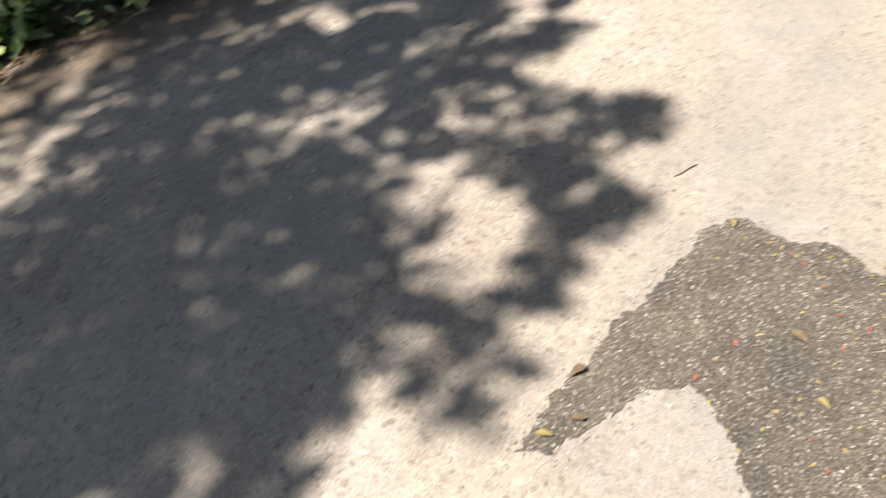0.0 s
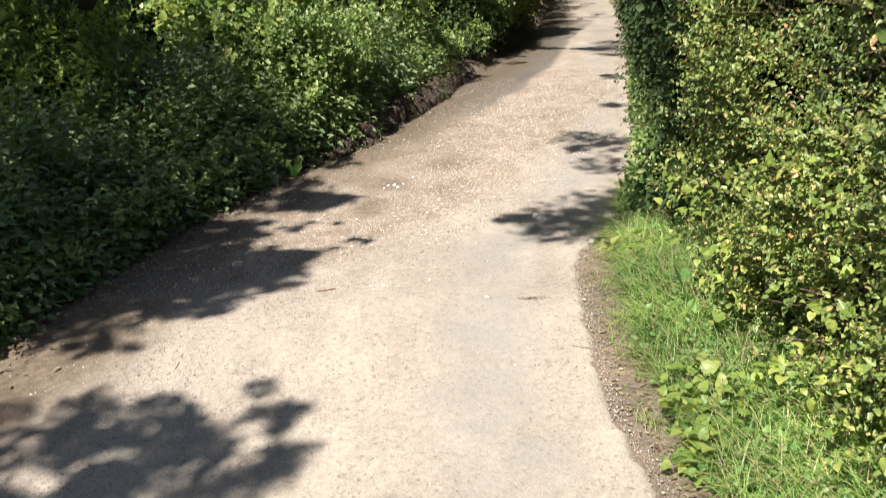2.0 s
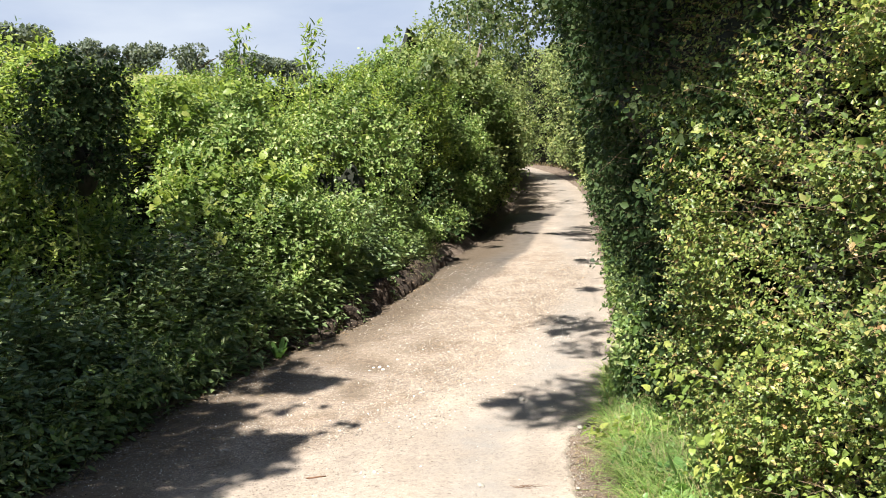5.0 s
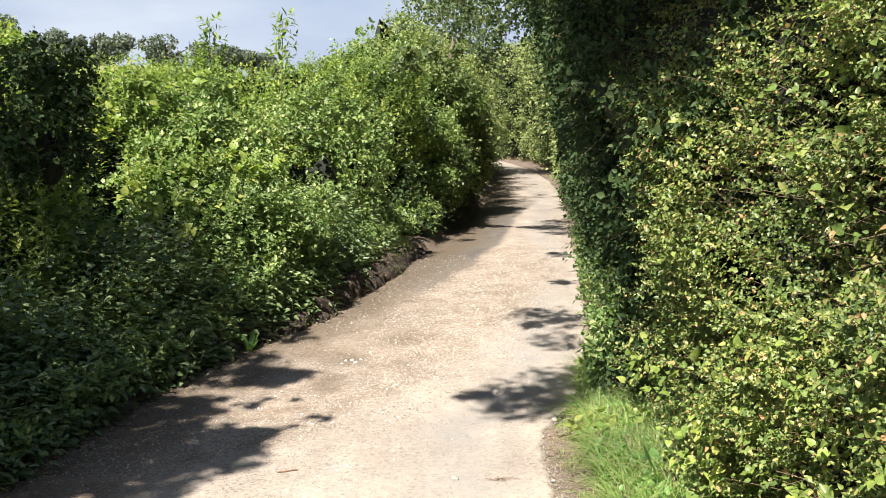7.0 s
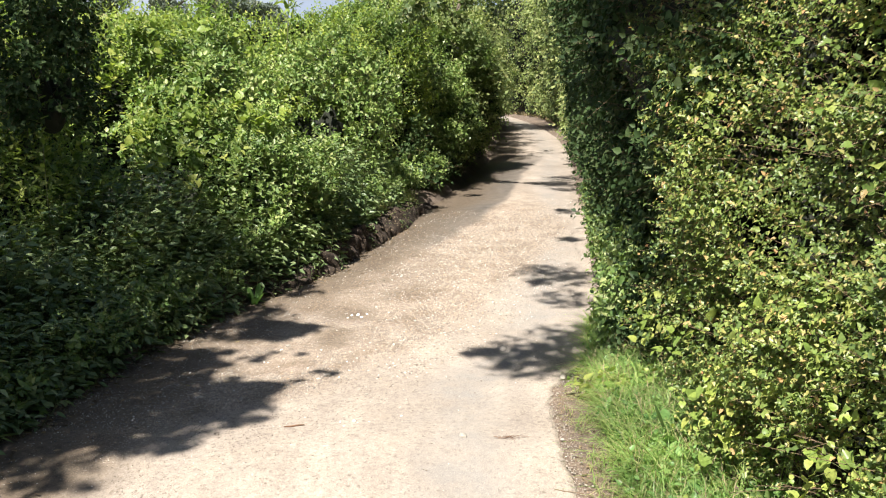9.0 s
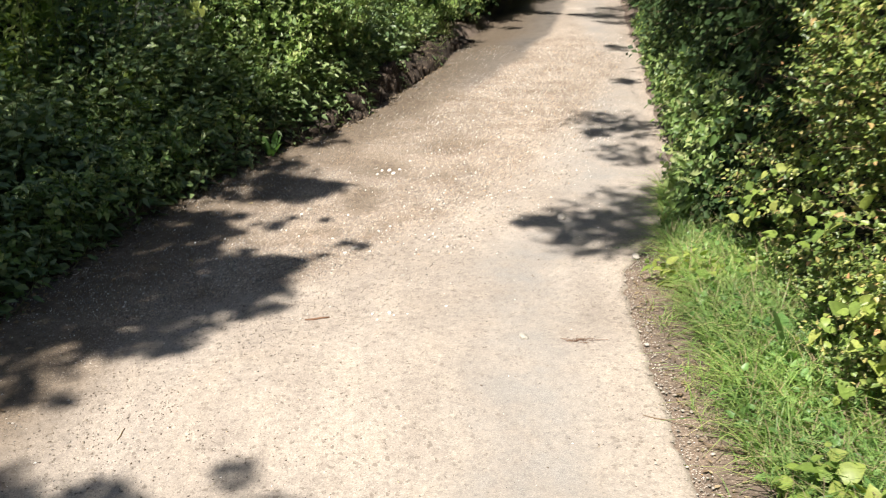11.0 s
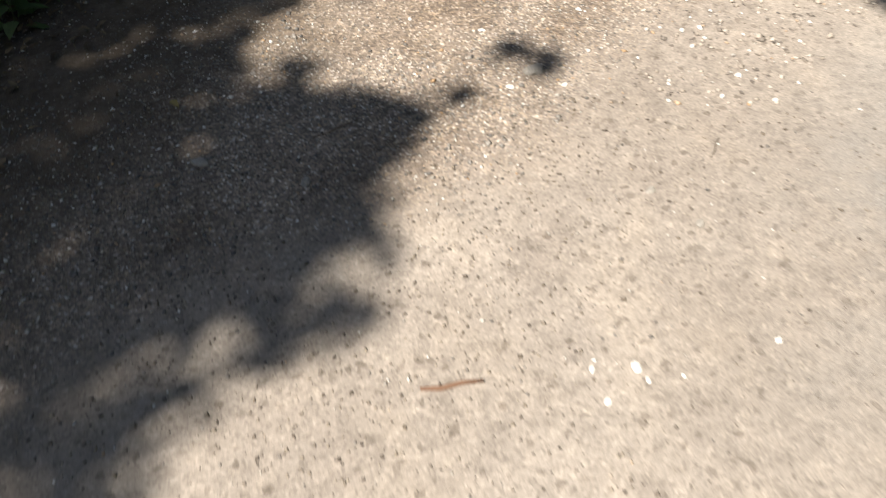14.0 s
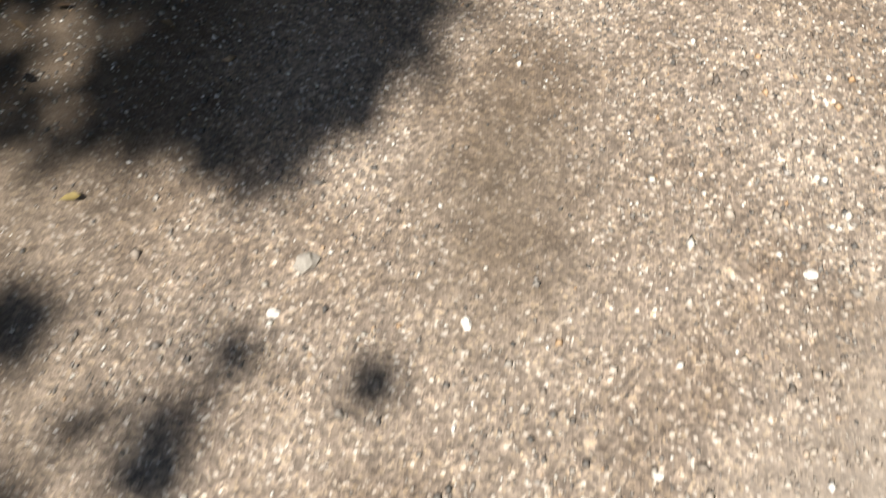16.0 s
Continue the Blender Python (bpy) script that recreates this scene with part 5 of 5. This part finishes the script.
def build_unseen_shade_tree():
    """An unseen tree added in the right hedge, its boughs arching high over the lane to shade it."""
    tree = thing_at("unseen_shade_tree", 3.0, 4.2, 0.0, "unseen tree added high over the lane to shade its edge and the climbers", "tree")
    trunk = [(3.0, 4.2, -0.1), (2.95, 4.25, 1.5), (2.8, 4.4, 3.2), (2.5, 4.8, 4.6), (2.2, 5.4, 5.6)]
    part("trunk", tube(trunk, [0.2, 0.17, 0.14, 0.11, 0.07], 10), BARK, tree)
    P, W, C, L, S = clump(OVER, [5.0, 5.3, 5.1], 620, (-0.5, 0.1, 0.0))
    boughs(tree, trunk[3:], C, 0.005)
    # Strip of leaves added overhead, out of view, to shade the climber hedge.
    n = 4600
    e = unit(rng.normal(size=(n, 3))) * (rng.uniform(0, 1, (n, 1)) ** 0.4) * np.array([0.5, 0.5, 0.5])
    e[:, 1] += rng.uniform(-2.6, 3.0, n)
    e[:, 0] += 0.17 * (e[:, 1] + 2.1)
    P = np.concatenate([P, np.array([-0.05, 4.45, 5.7]) + e])
    W = np.concatenate([W, unit(e) + rng.normal(0, 0.4, (n, 3))])
    lv, st = sprigs(P, W, np.concatenate([L, np.full(n, 0.17)]), 8, 0.06, 0.044)
    hedge_parts(tree, "unseen_shade_tree", lv, st, TREE_LEAF, TWIG, 0.0025, True)


OVER = [(0.72, 4.85, 0.3), (0.55, 4.75, 0.2), (0.32, 4.78, 0.12), (0.18, 4.75, 0.06), (0.48, 4.5, 0.17), (0.7, 4.55, 0.15), (0.95, 5.1, 0.22), (0.95, 5.95, 0.18), (0.9, 6.75, 0.22), (1.1, 6.5, 0.2), (0.75, 6.4, 0.07), (1.3, 8.2, 0.1), (1.56, 9.95, 0.11), (1.48, 10.1, 0.05), (1.95, 12.6, 0.36), (1.68, 12.75, 0.2), (1.48, 12.76, 0.08), (2.1, 13.4, 0.3), (1.9, 11.95, 0.2), (2.6, 15.6, 0.15), (2.95, 18.0, 0.2)]
build_shade_tree()
build_unseen_shade_tree()


def build_thicket_tree():
    """A young tree in the far thicket, its low sprays reaching out over the lane before the bend."""
    tree = thing_at("thicket_tree", 0.3, 15.0, 0.0, "young tree in the thicket reaching over the lane", "tree")
    trunk = [(0.3, 15.0, -0.1), (0.32, 15.1, 1.2), (0.4, 15.2, 2.3), (0.55, 15.3, 3.0)]
    part("trunk", tube(trunk, [0.08, 0.07, 0.05, 0.03], 8), BARK, tree)
    low = clump([(0.5, 11.4, 0.1), (0.75, 12.9, 0.16), (1.0, 12.9, 0.12), (1.18, 12.82, 0.05), (0.45, 12.2, 0.2)], [2.3, 2.45], 420, (0.5, 0.0, 0.0))
    high = clump([(1.3, 15.35, 0.15), (1.55, 15.4, 0.12), (1.74, 15.5, 0.06), (1.6, 16.7, 0.25), (1.9, 17.2, 0.25), (2.2, 17.9, 0.22), (2.5, 18.6, 0.16), (1.8, 18.2, 0.3), (2.2, 20.4, 0.3), (2.6, 21.8, 0.25), (2.3, 22.8, 0.3), (2.65, 24.5, 0.3), (2.8, 27.5, 0.35), (3.2, 29.3, 0.2)], [3.3, 3.5], 170, (0.5, 0.0, 0.0))
    P, W, L = (np.concatenate([low[k], high[k]]) for k in (0, 1, 3))
    boughs(tree, trunk[2:], low[2] + high[2], 0.006)
    lv, st = sprigs(P, W, L, 8, 0.07, 0.052)
    hedge_parts(tree, "thicket_tree", lv, st, TREE_LEAF, TWIG, 0.0025, True)


build_thicket_tree()


def round_tree(x, y, z, tall, wide, seed, mat, label, leaf=0.5, count=900, name="tree", low=0.25, group="", shift=0.0):
    """A tree seen from afar: trunk, limbs and a crown of many leaf tufts with an uneven outline."""
    r = np.random.default_rng(seed)
    tree = thing_at(name, x, y, z, label, "tree", group)
    part("trunk", tube([(x, y, z - 0.3), (x + 0.1, y, z + tall * 0.3), (x, y, z + tall * 0.75)], [wide * 0.06, wide * 0.045, wide * 0.015], 8), BARK, tree)
    for k in range(5):
        a = k * 1.26 + seed
        part("limb", tube([(x, y, z + tall * 0.35), (x + math.cos(a) * wide * 0.2, y + math.sin(a) * wide * 0.2, z + tall * 0.55), (x + math.cos(a) * wide * 0.36, y + math.sin(a) * wide * 0.36, z + tall * 0.66)], [wide * 0.025, wide * 0.016, wide * 0.005], 5), BARK, tree)
    lobes = [(r.uniform(-0.3, 0.3), r.uniform(-0.3, 0.3), r.uniform(low + 0.15, 0.85), r.uniform(0.17, 0.28)) for _ in range(11)]
    P, N = [], []
    for lx, ly, lz, lr in lobes:
        n = count // 11
        d = unit(r.normal(size=(n, 3))) * (r.uniform(0.4, 1, (n, 1)) ** 0.4)
        P.append(np.array([x + shift * (1 - abs(lz - 0.5)) + lx * wide, y + ly * wide, z + lz * tall]) + d * np.array([lr * wide, lr * wide, lr * tall * 0.8]))
        N.append(d)
    P, N = np.concatenate(P), np.concatenate(N)
    s = leaf * r.uniform(0.6, 1.3, len(P))
    part("crown", leaf_mesh("crown", P, r.normal(size=P.shape), N + r.normal(0, 0.5, P.shape), s, s * 0.75, mat, plain=True), mat, tree)
    return tree


def polar(bearing, dist):
    return dist * math.sin(radians(bearing)), dist * math.cos(radians(bearing))


for k, (bear, dist, tall, wide) in enumerate([(-25.6, 120, 6.0, 6.5), (-21.5, 150, 6.9, 7.0), (-23.4, 155, 6.2, 6.2), (-18.9, 150, 6.2, 7.6), (-15.6, 150, 6.0, 8.8), (-13.0, 152, 5.6, 8), (-27.5, 118, 6.0, 7), (-11.8, 160, 5.8, 8), (-10, 165, 5.8, 8)]):
    x, y = polar(bear, dist)
    z = float(ground_height(np.array([x]), np.array([y]))[0])
    round_tree(x, y, z, tall, wide, 300 + k, HAZY_LEAF, "round-crowned field tree far across the meadow", 0.55, 3000, "field_tree", 0.22 if k == 0 else 0.02, "trees across the field")

# the slender tree that hangs over the bend
round_tree(5.0, 25.0, 0.0, 8.5, 6.5, 77, TREE_LEAF, "grey-green tree hanging over the bend of the lane", 0.13, 11000, "lane_tree", 0.32, "", -2.6)


def brick_material(name, dark, light):
    m, nt, bsdf, out = material(name)
    col = ramp(nt, tex_noise(nt, 2.5, 5), [(0.3, dark), (0.7, light)])
    nt.links.new(col, bsdf.inputs["Base Color"])
    bsdf.inputs["Roughness"].default_value = 0.85
    return m


BRICK = brick_material("red_brick", (0.25, 0.1, 0.06), (0.36, 0.17, 0.11))
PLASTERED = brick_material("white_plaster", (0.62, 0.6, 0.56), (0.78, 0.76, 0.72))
ROOF_TILE = brick_material("roof_tile", (0.2, 0.1, 0.075), (0.33, 0.19, 0.14))
GLASS = brick_material("window_glass", (0.03, 0.035, 0.045), (0.06, 0.07, 0.08))


def box(x0, x1, y0, y1, z0, z1):
    bm = bmesh.new()
    bmesh.ops.create_cube(bm, size=1)
    for v in bm.verts:
        v.co = ((x0 + x1) / 2 + v.co.x * (x1 - x0), (y0 + y1) / 2 + v.co.y * (y1 - y0), (z0 + z1) / 2 + v.co.z * (z1 - z0))
    bmesh.ops.bevel(bm, geom=bm.edges, offset=min(x1 - x0, y1 - y0, z1 - z0) * 0.04, segments=1, affect="EDGES")
    return bm


def house(bearing, dist, wide, wall_mat, label):
    """A far house: walls, pitched roof, chimney, windows."""
    x, y = polar(bearing, dist)
    z = float(ground_height(np.array([x]), np.array([y]))[0])
    h = thing_at("house", x, y, z, label, "house", "houses across the field")
    part("wall", box(x - wide / 2, x + wide / 2, y, y + 7, z - 1, z + 4.6), wall_mat, h)
    bm = bmesh.new()
    a = [bm.verts.new((x + sx * (wide / 2 + 0.3), y + sy, z + sz)) for sx in (-1, 1) for sy, sz in ((-0.4, 4.5), (3.5, 7.2), (7.4, 4.5))]
    for f in ((0, 3, 4, 1), (1, 4, 5, 2), (0, 1, 2), (3, 5, 4), (0, 2, 5, 3)):
        bm.faces.new([a[k] for k in f])
    roof = part("roof", bm, ROOF_TILE, h)
    part("chimney", box(x + wide * 0.25, x + wide * 0.25 + 0.7, y + 3.1, y + 3.9, z + 6.4, z + 8.2), BRICK, roof)
    for k in range(3):
        for zz in (0.9, 2.9):
            cx = x + (k - 1) * wide * 0.3
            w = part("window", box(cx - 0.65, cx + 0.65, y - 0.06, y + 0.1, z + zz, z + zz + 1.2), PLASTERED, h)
            part("pane", box(cx - 0.55, cx + 0.55, y - 0.09, y - 0.05, z + zz + 0.1, z + zz + 1.1), GLASS, w)


house(-26.3, 205, 12, BRICK, "red brick house with a tiled roof across the field")
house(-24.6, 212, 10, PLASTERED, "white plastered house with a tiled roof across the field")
house(-28.5, 205, 11, BRICK, "brick house half hidden behind the field trees")


# ---- single plants ----
def shoot(x, y, z, tall, per, leaf_len, leaf_wid, mat, name, label, lean=(0.0, 0.0)):
    """One upright stem with leaves all the way up."""
    plant = thing_at(name, x, y, z, label, "plant")
    base = np.array([[x, y, z]])
    way = np.array([[lean[0], lean[1], 1.0]])
    lv, st = sprigs(base, way, np.array([tall * 1.15]), per, leaf_len, leaf_wid, 0.6, 1.1)
    part("foliage", leaf_mesh(name, *lv, mat), mat, plant)
    part("stem", stem_mesh(name + "_stem", base, st[1], np.array([0.005]), np.array([0.002]), GREEN_STEM), GREEN_STEM, plant)


def elder(x, y, z, tall, lean, label):
    """An upright shoot with pairs of many-leafleted fronds."""
    plant = thing_at("elder_shoot", x, y, z, label, "plant", "elder shoots above the thicket")
    top = np.array([x + lean, y, z + tall])
    foot = np.array([x, y, z])
    part("stem", tube([tuple(foot), tuple((foot + top) / 2 + [0.01, 0, 0]), tuple(top)], [0.009, 0.007, 0.003], 6), GREEN_STEM, plant)
    n = 26
    k = np.linspace(0.35, 1.0, n)
    ang = np.arange(n) * 2.0
    base = foot + (top - foot) * k[:, None]
    way = np.stack([np.cos(ang), np.sin(ang), 0.2 + 0.6 * k ** 3], -1)
    lv, st = sprigs(base, way, 0.24 * (1.25 - 0.6 * k), 8, 0.1, 0.038, 0.9, 1.0)
    hedge_parts(plant, "elder", lv, st, HERB, GREEN_STEM, 0.002)


elder(-2.2, 9.0, 1.2, 1.35, 0.03, "tall fresh elder shoot rising from the thicket")
elder(-1.68, 10.0, 1.3, 1.4, 0.1, "leaning elder shoot standing clear of the thicket")
shoot(-2.42, 5.4, 0.5, 1.05, 34, 0.07, 0.03, HERB, "tall_nettle", "single tall nettle stem with pale top leaves")
for k in range(9):
    y = 4.2 + 0.75 * k
    shoot(float(left_edge(y)) - 1.8 - 0.12 * (k % 3), y, 1.0, 0.85 + 0.2 * ((k * 5) % 4) / 3, 22, 0.1, 0.04, HERB, "willowherb", "upright willowherb stem standing above the thicket", (0.04 * (k % 3 - 1), 0))


def dock(x, y, size, label, n=7):
    """A rosette of broad leaves, each with a bent midrib."""
    z = float(ground_height(np.array([x]), np.array([y]))[0])
    plant = thing_at("dock_plant", x, y, z, label, "plant", "dock plants on the bank")
    for k in range(n):
        a, up = k * 2.4 + x, 0.75 + 0.6 * ((k * 3) % 4) / 3
        bm = bmesh.new()
        rows = []
        for j in range(7):
            t = j / 6
            r = size * t * (0.75 - 0.25 * up * t)
            h = size * up * (t * 1.2 - 0.45 * t * t)
            w = size * 0.15 * math.sin(math.pi * min(0.97, t * 0.9 + 0.08)) ** 0.7 * (1 + 0.12 * math.sin(9 * t + k))
            c = Vector((math.cos(a) * r, math.sin(a) * r, h))
            s = Vector((-math.sin(a), math.cos(a), 0))
            rows.append([bm.verts.new(Vector((x, y, z)) + c + s * w * q + Vector((0, 0, abs(q) * w * 0.3))) for q in (-1, 0, 1)])
        for p, q in zip(rows, rows[1:]):
            for i in (0, 1):
                bm.faces.new((p[i], p[i + 1], q[i + 1], q[i]))
        for f in bm.faces:
            f.smooth = True
        part("leaf", bm, VERGE_HERB, plant)


dock(-1.3, 5.95, 0.16, "broad-leaved dock at the edge of the gravel")
dock(-1.72, 5.2, 0.2, "broad-leaved dock growing out of the bank")
dock(-1.9, 4.4, 0.18, "small broad-leaved dock in the shade of the bank", 5)
dock(0.72, 1.35, 0.17, "broad pale dock leaves on the verge", 5)
dock(0.85, 3.2, 0.2, "young dock among the verge grass", 5)


def low_bramble(x, y, wide, n, label):
    """A low clump of fresh three-lobed bramble leaves."""
    z = float(ground_height(np.array([x]), np.array([y]))[0])
    plant = thing_at("bramble_seedling", x, y, z, label, "plant", "low brambles on the verge")
    bx, by = x + wide * rng.uniform(-0.8, 0.8, n), y + wide * rng.uniform(-1, 1, n)
    base = np.stack([bx, by, ground_height(bx, by)], -1)
    way = np.stack([rng.normal(-0.2, 0.5, n), rng.normal(0, 0.5, n), np.full(n, 0.9)], -1)
    lv, st = sprigs(base, way, rng.uniform(0.1, 0.22, n), 6, 0.055, 0.045, 1.3, 1.2)
    hedge_parts(plant, "low_bramble", lv, st, HERB, GREEN_STEM, 0.0014, broad=True)


low_bramble(0.74, 2.52, 0.12, 34, "fresh green bramble clump creeping over the verge")
low_bramble(0.68, 2.25, 0.08, 18, "small bramble clump at the edge of the soil")
low_bramble(0.8, 3.9, 0.14, 30, "fresh bramble leaves under the hedge")
low_bramble(1.06, 4.5, 0.1, 22, "low bramble leaves beside the lane edge")
low_bramble(0.78, 1.7, 0.12, 18, "sparse bramble leaves among the verge grass")


# ---- sticks, straws and fallen leaves ----
def stick(a, b, r, mat, label, name="stick"):
    h = road_height(np.array([a[0], b[0]]), np.array([a[1], b[1]])) + r
    p, q = Vector((*a, h[0])), Vector((*b, h[1]))
    side = (q - p).cross(Vector((0, 0, 1))).normalized() * (q - p).length * 0.04
    pts = [p, p.lerp(q, 0.33) + side, p.lerp(q, 0.66) - side * 0.4, q]
    return tagged(part(name, tube(pts, [r * 0.7, r, r * 0.9, r * 0.6], 7), mat, None), label, "stick")


stick((-0.716, 3.579), (-0.632, 3.605), 0.004, STICK, "short reddish-brown stick lying on the lane")
stick((-0.085, 1.755), (-0.045, 1.815), 0.002, BARK, "thin dark twig lying on the lane", "twig")
stick((-1.12, 2.85), (-1.115, 2.9), 0.0017, TWIG, "short dark twig in the dust", "twig")
stick((-0.29, 4.14), (-0.27, 4.2), 0.0012, BARK, "tiny twig on the pale dust", "twig")
stick((0.5, 2.9), (0.62, 2.84), 0.002, TWIG, "thin twig lying across the broken edge", "twig")
stick((0.36, 3.02), (0.47, 2.98), 0.0015, TWIG, "thin dry stalk on the lane edge", "twig")
stick((-1.0, 4.1), (-0.93, 4.16), 0.0012, TWIG, "tiny dry stalk in the gravel", "twig")


def litter(name, spots, size, mat, label, lift=0.003, on=road_height):
    """Single fallen leaves, each its own thing."""
    for x, y in spots:
        z = float(on(np.array([x]), np.array([y]))[0]) + lift
        a = x * 31 + y * 17
        k = size * (0.7 + 0.6 * abs(math.sin(a * 3.1)))
        me = leaf_mesh(name, np.array([[x, y, z]]), np.array([[math.cos(a), math.sin(a), 0.08]]), np.array([[0.1 * math.sin(a), 0.1, 1.0]]), np.array([k]), np.array([k * 0.55]), mat)
        tagged(part(name, me, None, None), label, "leaf", "fallen leaves")


patch_spots = [(0.08 + 0.39 * abs(math.sin(k * 12.9)) ** 0.7, 1.05 + 0.55 * abs(math.sin(k * 7.7 + 1))) for k in range(84)]
litter("fallen_leaf", patch_spots[:60], 0.011, FALLEN, "small yellowing leaf fallen on the dark asphalt", 0.004)
litter("fallen_leaf", patch_spots[60:], 0.013, RUSSET, "small rust-red leaf fallen on the dark asphalt", 0.004)
litter("fallen_leaf", [(0.252, 1.357), (0.41, 1.73), (-0.081, 1.135), (-0.04, 1.02)], 0.034, DEAD, "dry reddish-brown leaf on the tarmac", 0.01)
litter("fallen_leaf", [(-0.113, 0.957), (0.324, 1.215), (-1.194, 4.967), (0.076, 1.642), (-1.29, 4.16)], 0.026, FALLEN, "pale green fallen leaf lying on the lane", 0.01)


def leaf_litter(name, n, place, size, mat, label):
    x, y, z = place(n)
    n = len(x)
    a = rng.uniform(0, 6.28, n)
    k = size * rng.uniform(0.5, 1.3, n)
    me = leaf_mesh(name, np.stack([x, y, z + 0.008], -1), np.stack([np.cos(a), np.sin(a), rng.normal(0.1, 0.15, n)], -1), np.stack([rng.normal(0, 0.3, n), rng.normal(0, 0.3, n), np.ones(n)], -1), k, k * rng.uniform(0.15, 0.6, n), mat)
    tagged(new(name, me), label, "leaf litter", kind="stuff")


def soil_strip(n):
    y = rng.uniform(0.5, 6.0, n)
    x = np.interp(y, TY, TX) + 0.02 + np.abs(rng.normal(0, 0.12, n))
    return x, y, ground_height(x, y)


def bank_foot(n):
    y = rng.uniform(1.5, 9.0, n)
    x = left_edge(y) + rng.normal(0.0, 0.12, n)
    return x, y, np.maximum(ground_height(x, y), road_height(x, y))


leaf_litter("verge_litter", 700, soil_strip, 0.022, DEAD, "dry leaves and stalks on the verge soil")
leaf_litter("straw_litter", 800, soil_strip, 0.018, DRY, "pale bits of dry straw strewn over the verge soil")
leaf_litter("bank_litter", 2400, bank_foot, 0.03, DEAD, "dry brown leaves at the foot of the bank")
n = 34
x = 0.235 + rng.normal(0, 0.022, n)
y = 3.44 + rng.normal(0, 0.012, n) + 0.1 * (x - 0.235)
tuft = thing_at("straw_tuft", 0.255, 3.475, 0.0, "tangle of dry straw lying on the lane", "straw")
a = np.stack([x, y, road_height(x, y) + 0.003], -1)
b = a + np.stack([rng.normal(0, 0.022, n), rng.normal(0, 0.01, n), rng.uniform(0, 0.01, n)], -1)
tagged(part("stalks", stem_mesh("straw", a, b, np.full(n, 0.0011), np.full(n, 0.0007), STICK), STICK, tuft), kind="stuff")


# ---- the outer sides of the hedges, and the hedges behind the start of the walk ----
def right_back(y, v):
    p, n, crest = right_surface(y, np.ones(len(y)))
    out = np.stack([p[:, 0] + 0.15 + 0.4 * np.sin(v * 2.6), y, p[:, 2] * (1 - v)], -1)
    out[:, 0] += (vnoise(out, 0.7, 131) - 0.5) * 0.5
    return out, unit(np.stack([np.ones(len(y)), 0 * y, 0.5 - 0.6 * v], -1)), crest


def left_back(y, v):
    p, n, crest = left_surface(y, np.ones(len(y)))
    out = np.stack([p[:, 0] - 0.15 - 0.5 * np.sin(v * 2.6), y, p[:, 2] * (1 - v)], -1)
    out[:, 0] += (vnoise(out, 0.7, 132) - 0.5) * 0.5
    return out, unit(np.stack([-np.ones(len(y)), 0 * y, 0.5 - 0.6 * v], -1)), crest


def outer_side(thing, prefix, surface, y0, y1, count, leaf, mat):
    """Coarser leaves over a side of a hedge that is turned away from the walk, on its own near-black shade core."""
    part("outer_shade_core", core_mesh(prefix + "_core", surface, y0, y1, 0.12, 0.3, GAP_SHADE), GAP_SHADE, thing)
    lv, st = grow(surface, count, y0, y1, 0.0, 1.0, 7, 0.28, leaf, leaf * 0.74, 0.15, (0, 0, 0.35), 0.4, 0.5, 0.5)
    part("outer_foliage", leaf_mesh(prefix, *lv, mat, plain=True), mat, thing)


outer_side(shrub, "hawthorn_back", right_back, -8.0, 5.0, 1500, 0.1, HAWTHORN)
outer_side(climber, "climber_back", right_back, 5.0, 16.0, 1300, 0.11, SHADED_IVY)
outer_side(far_hedge, "bend_back", right_back, 16.0, 45.0, 1300, 0.2, FAR_HEDGE)
outer_side(thicket, "thicket_back", left_back, -8.0, 16.0, 2300, 0.11, BRAMBLE)
outer_side(far_thicket, "far_thicket_back", left_back, 16.0, 44.0, 1300, 0.2, FAR_HEDGE)
outer_side(shrub, "hawthorn_rear", right_surface, -8.0, 1.25, 2600, 0.06, HAWTHORN)
outer_side(thicket, "thicket_rear", left_surface, -8.0, 2.3, 2600, 0.07, BRAMBLE)
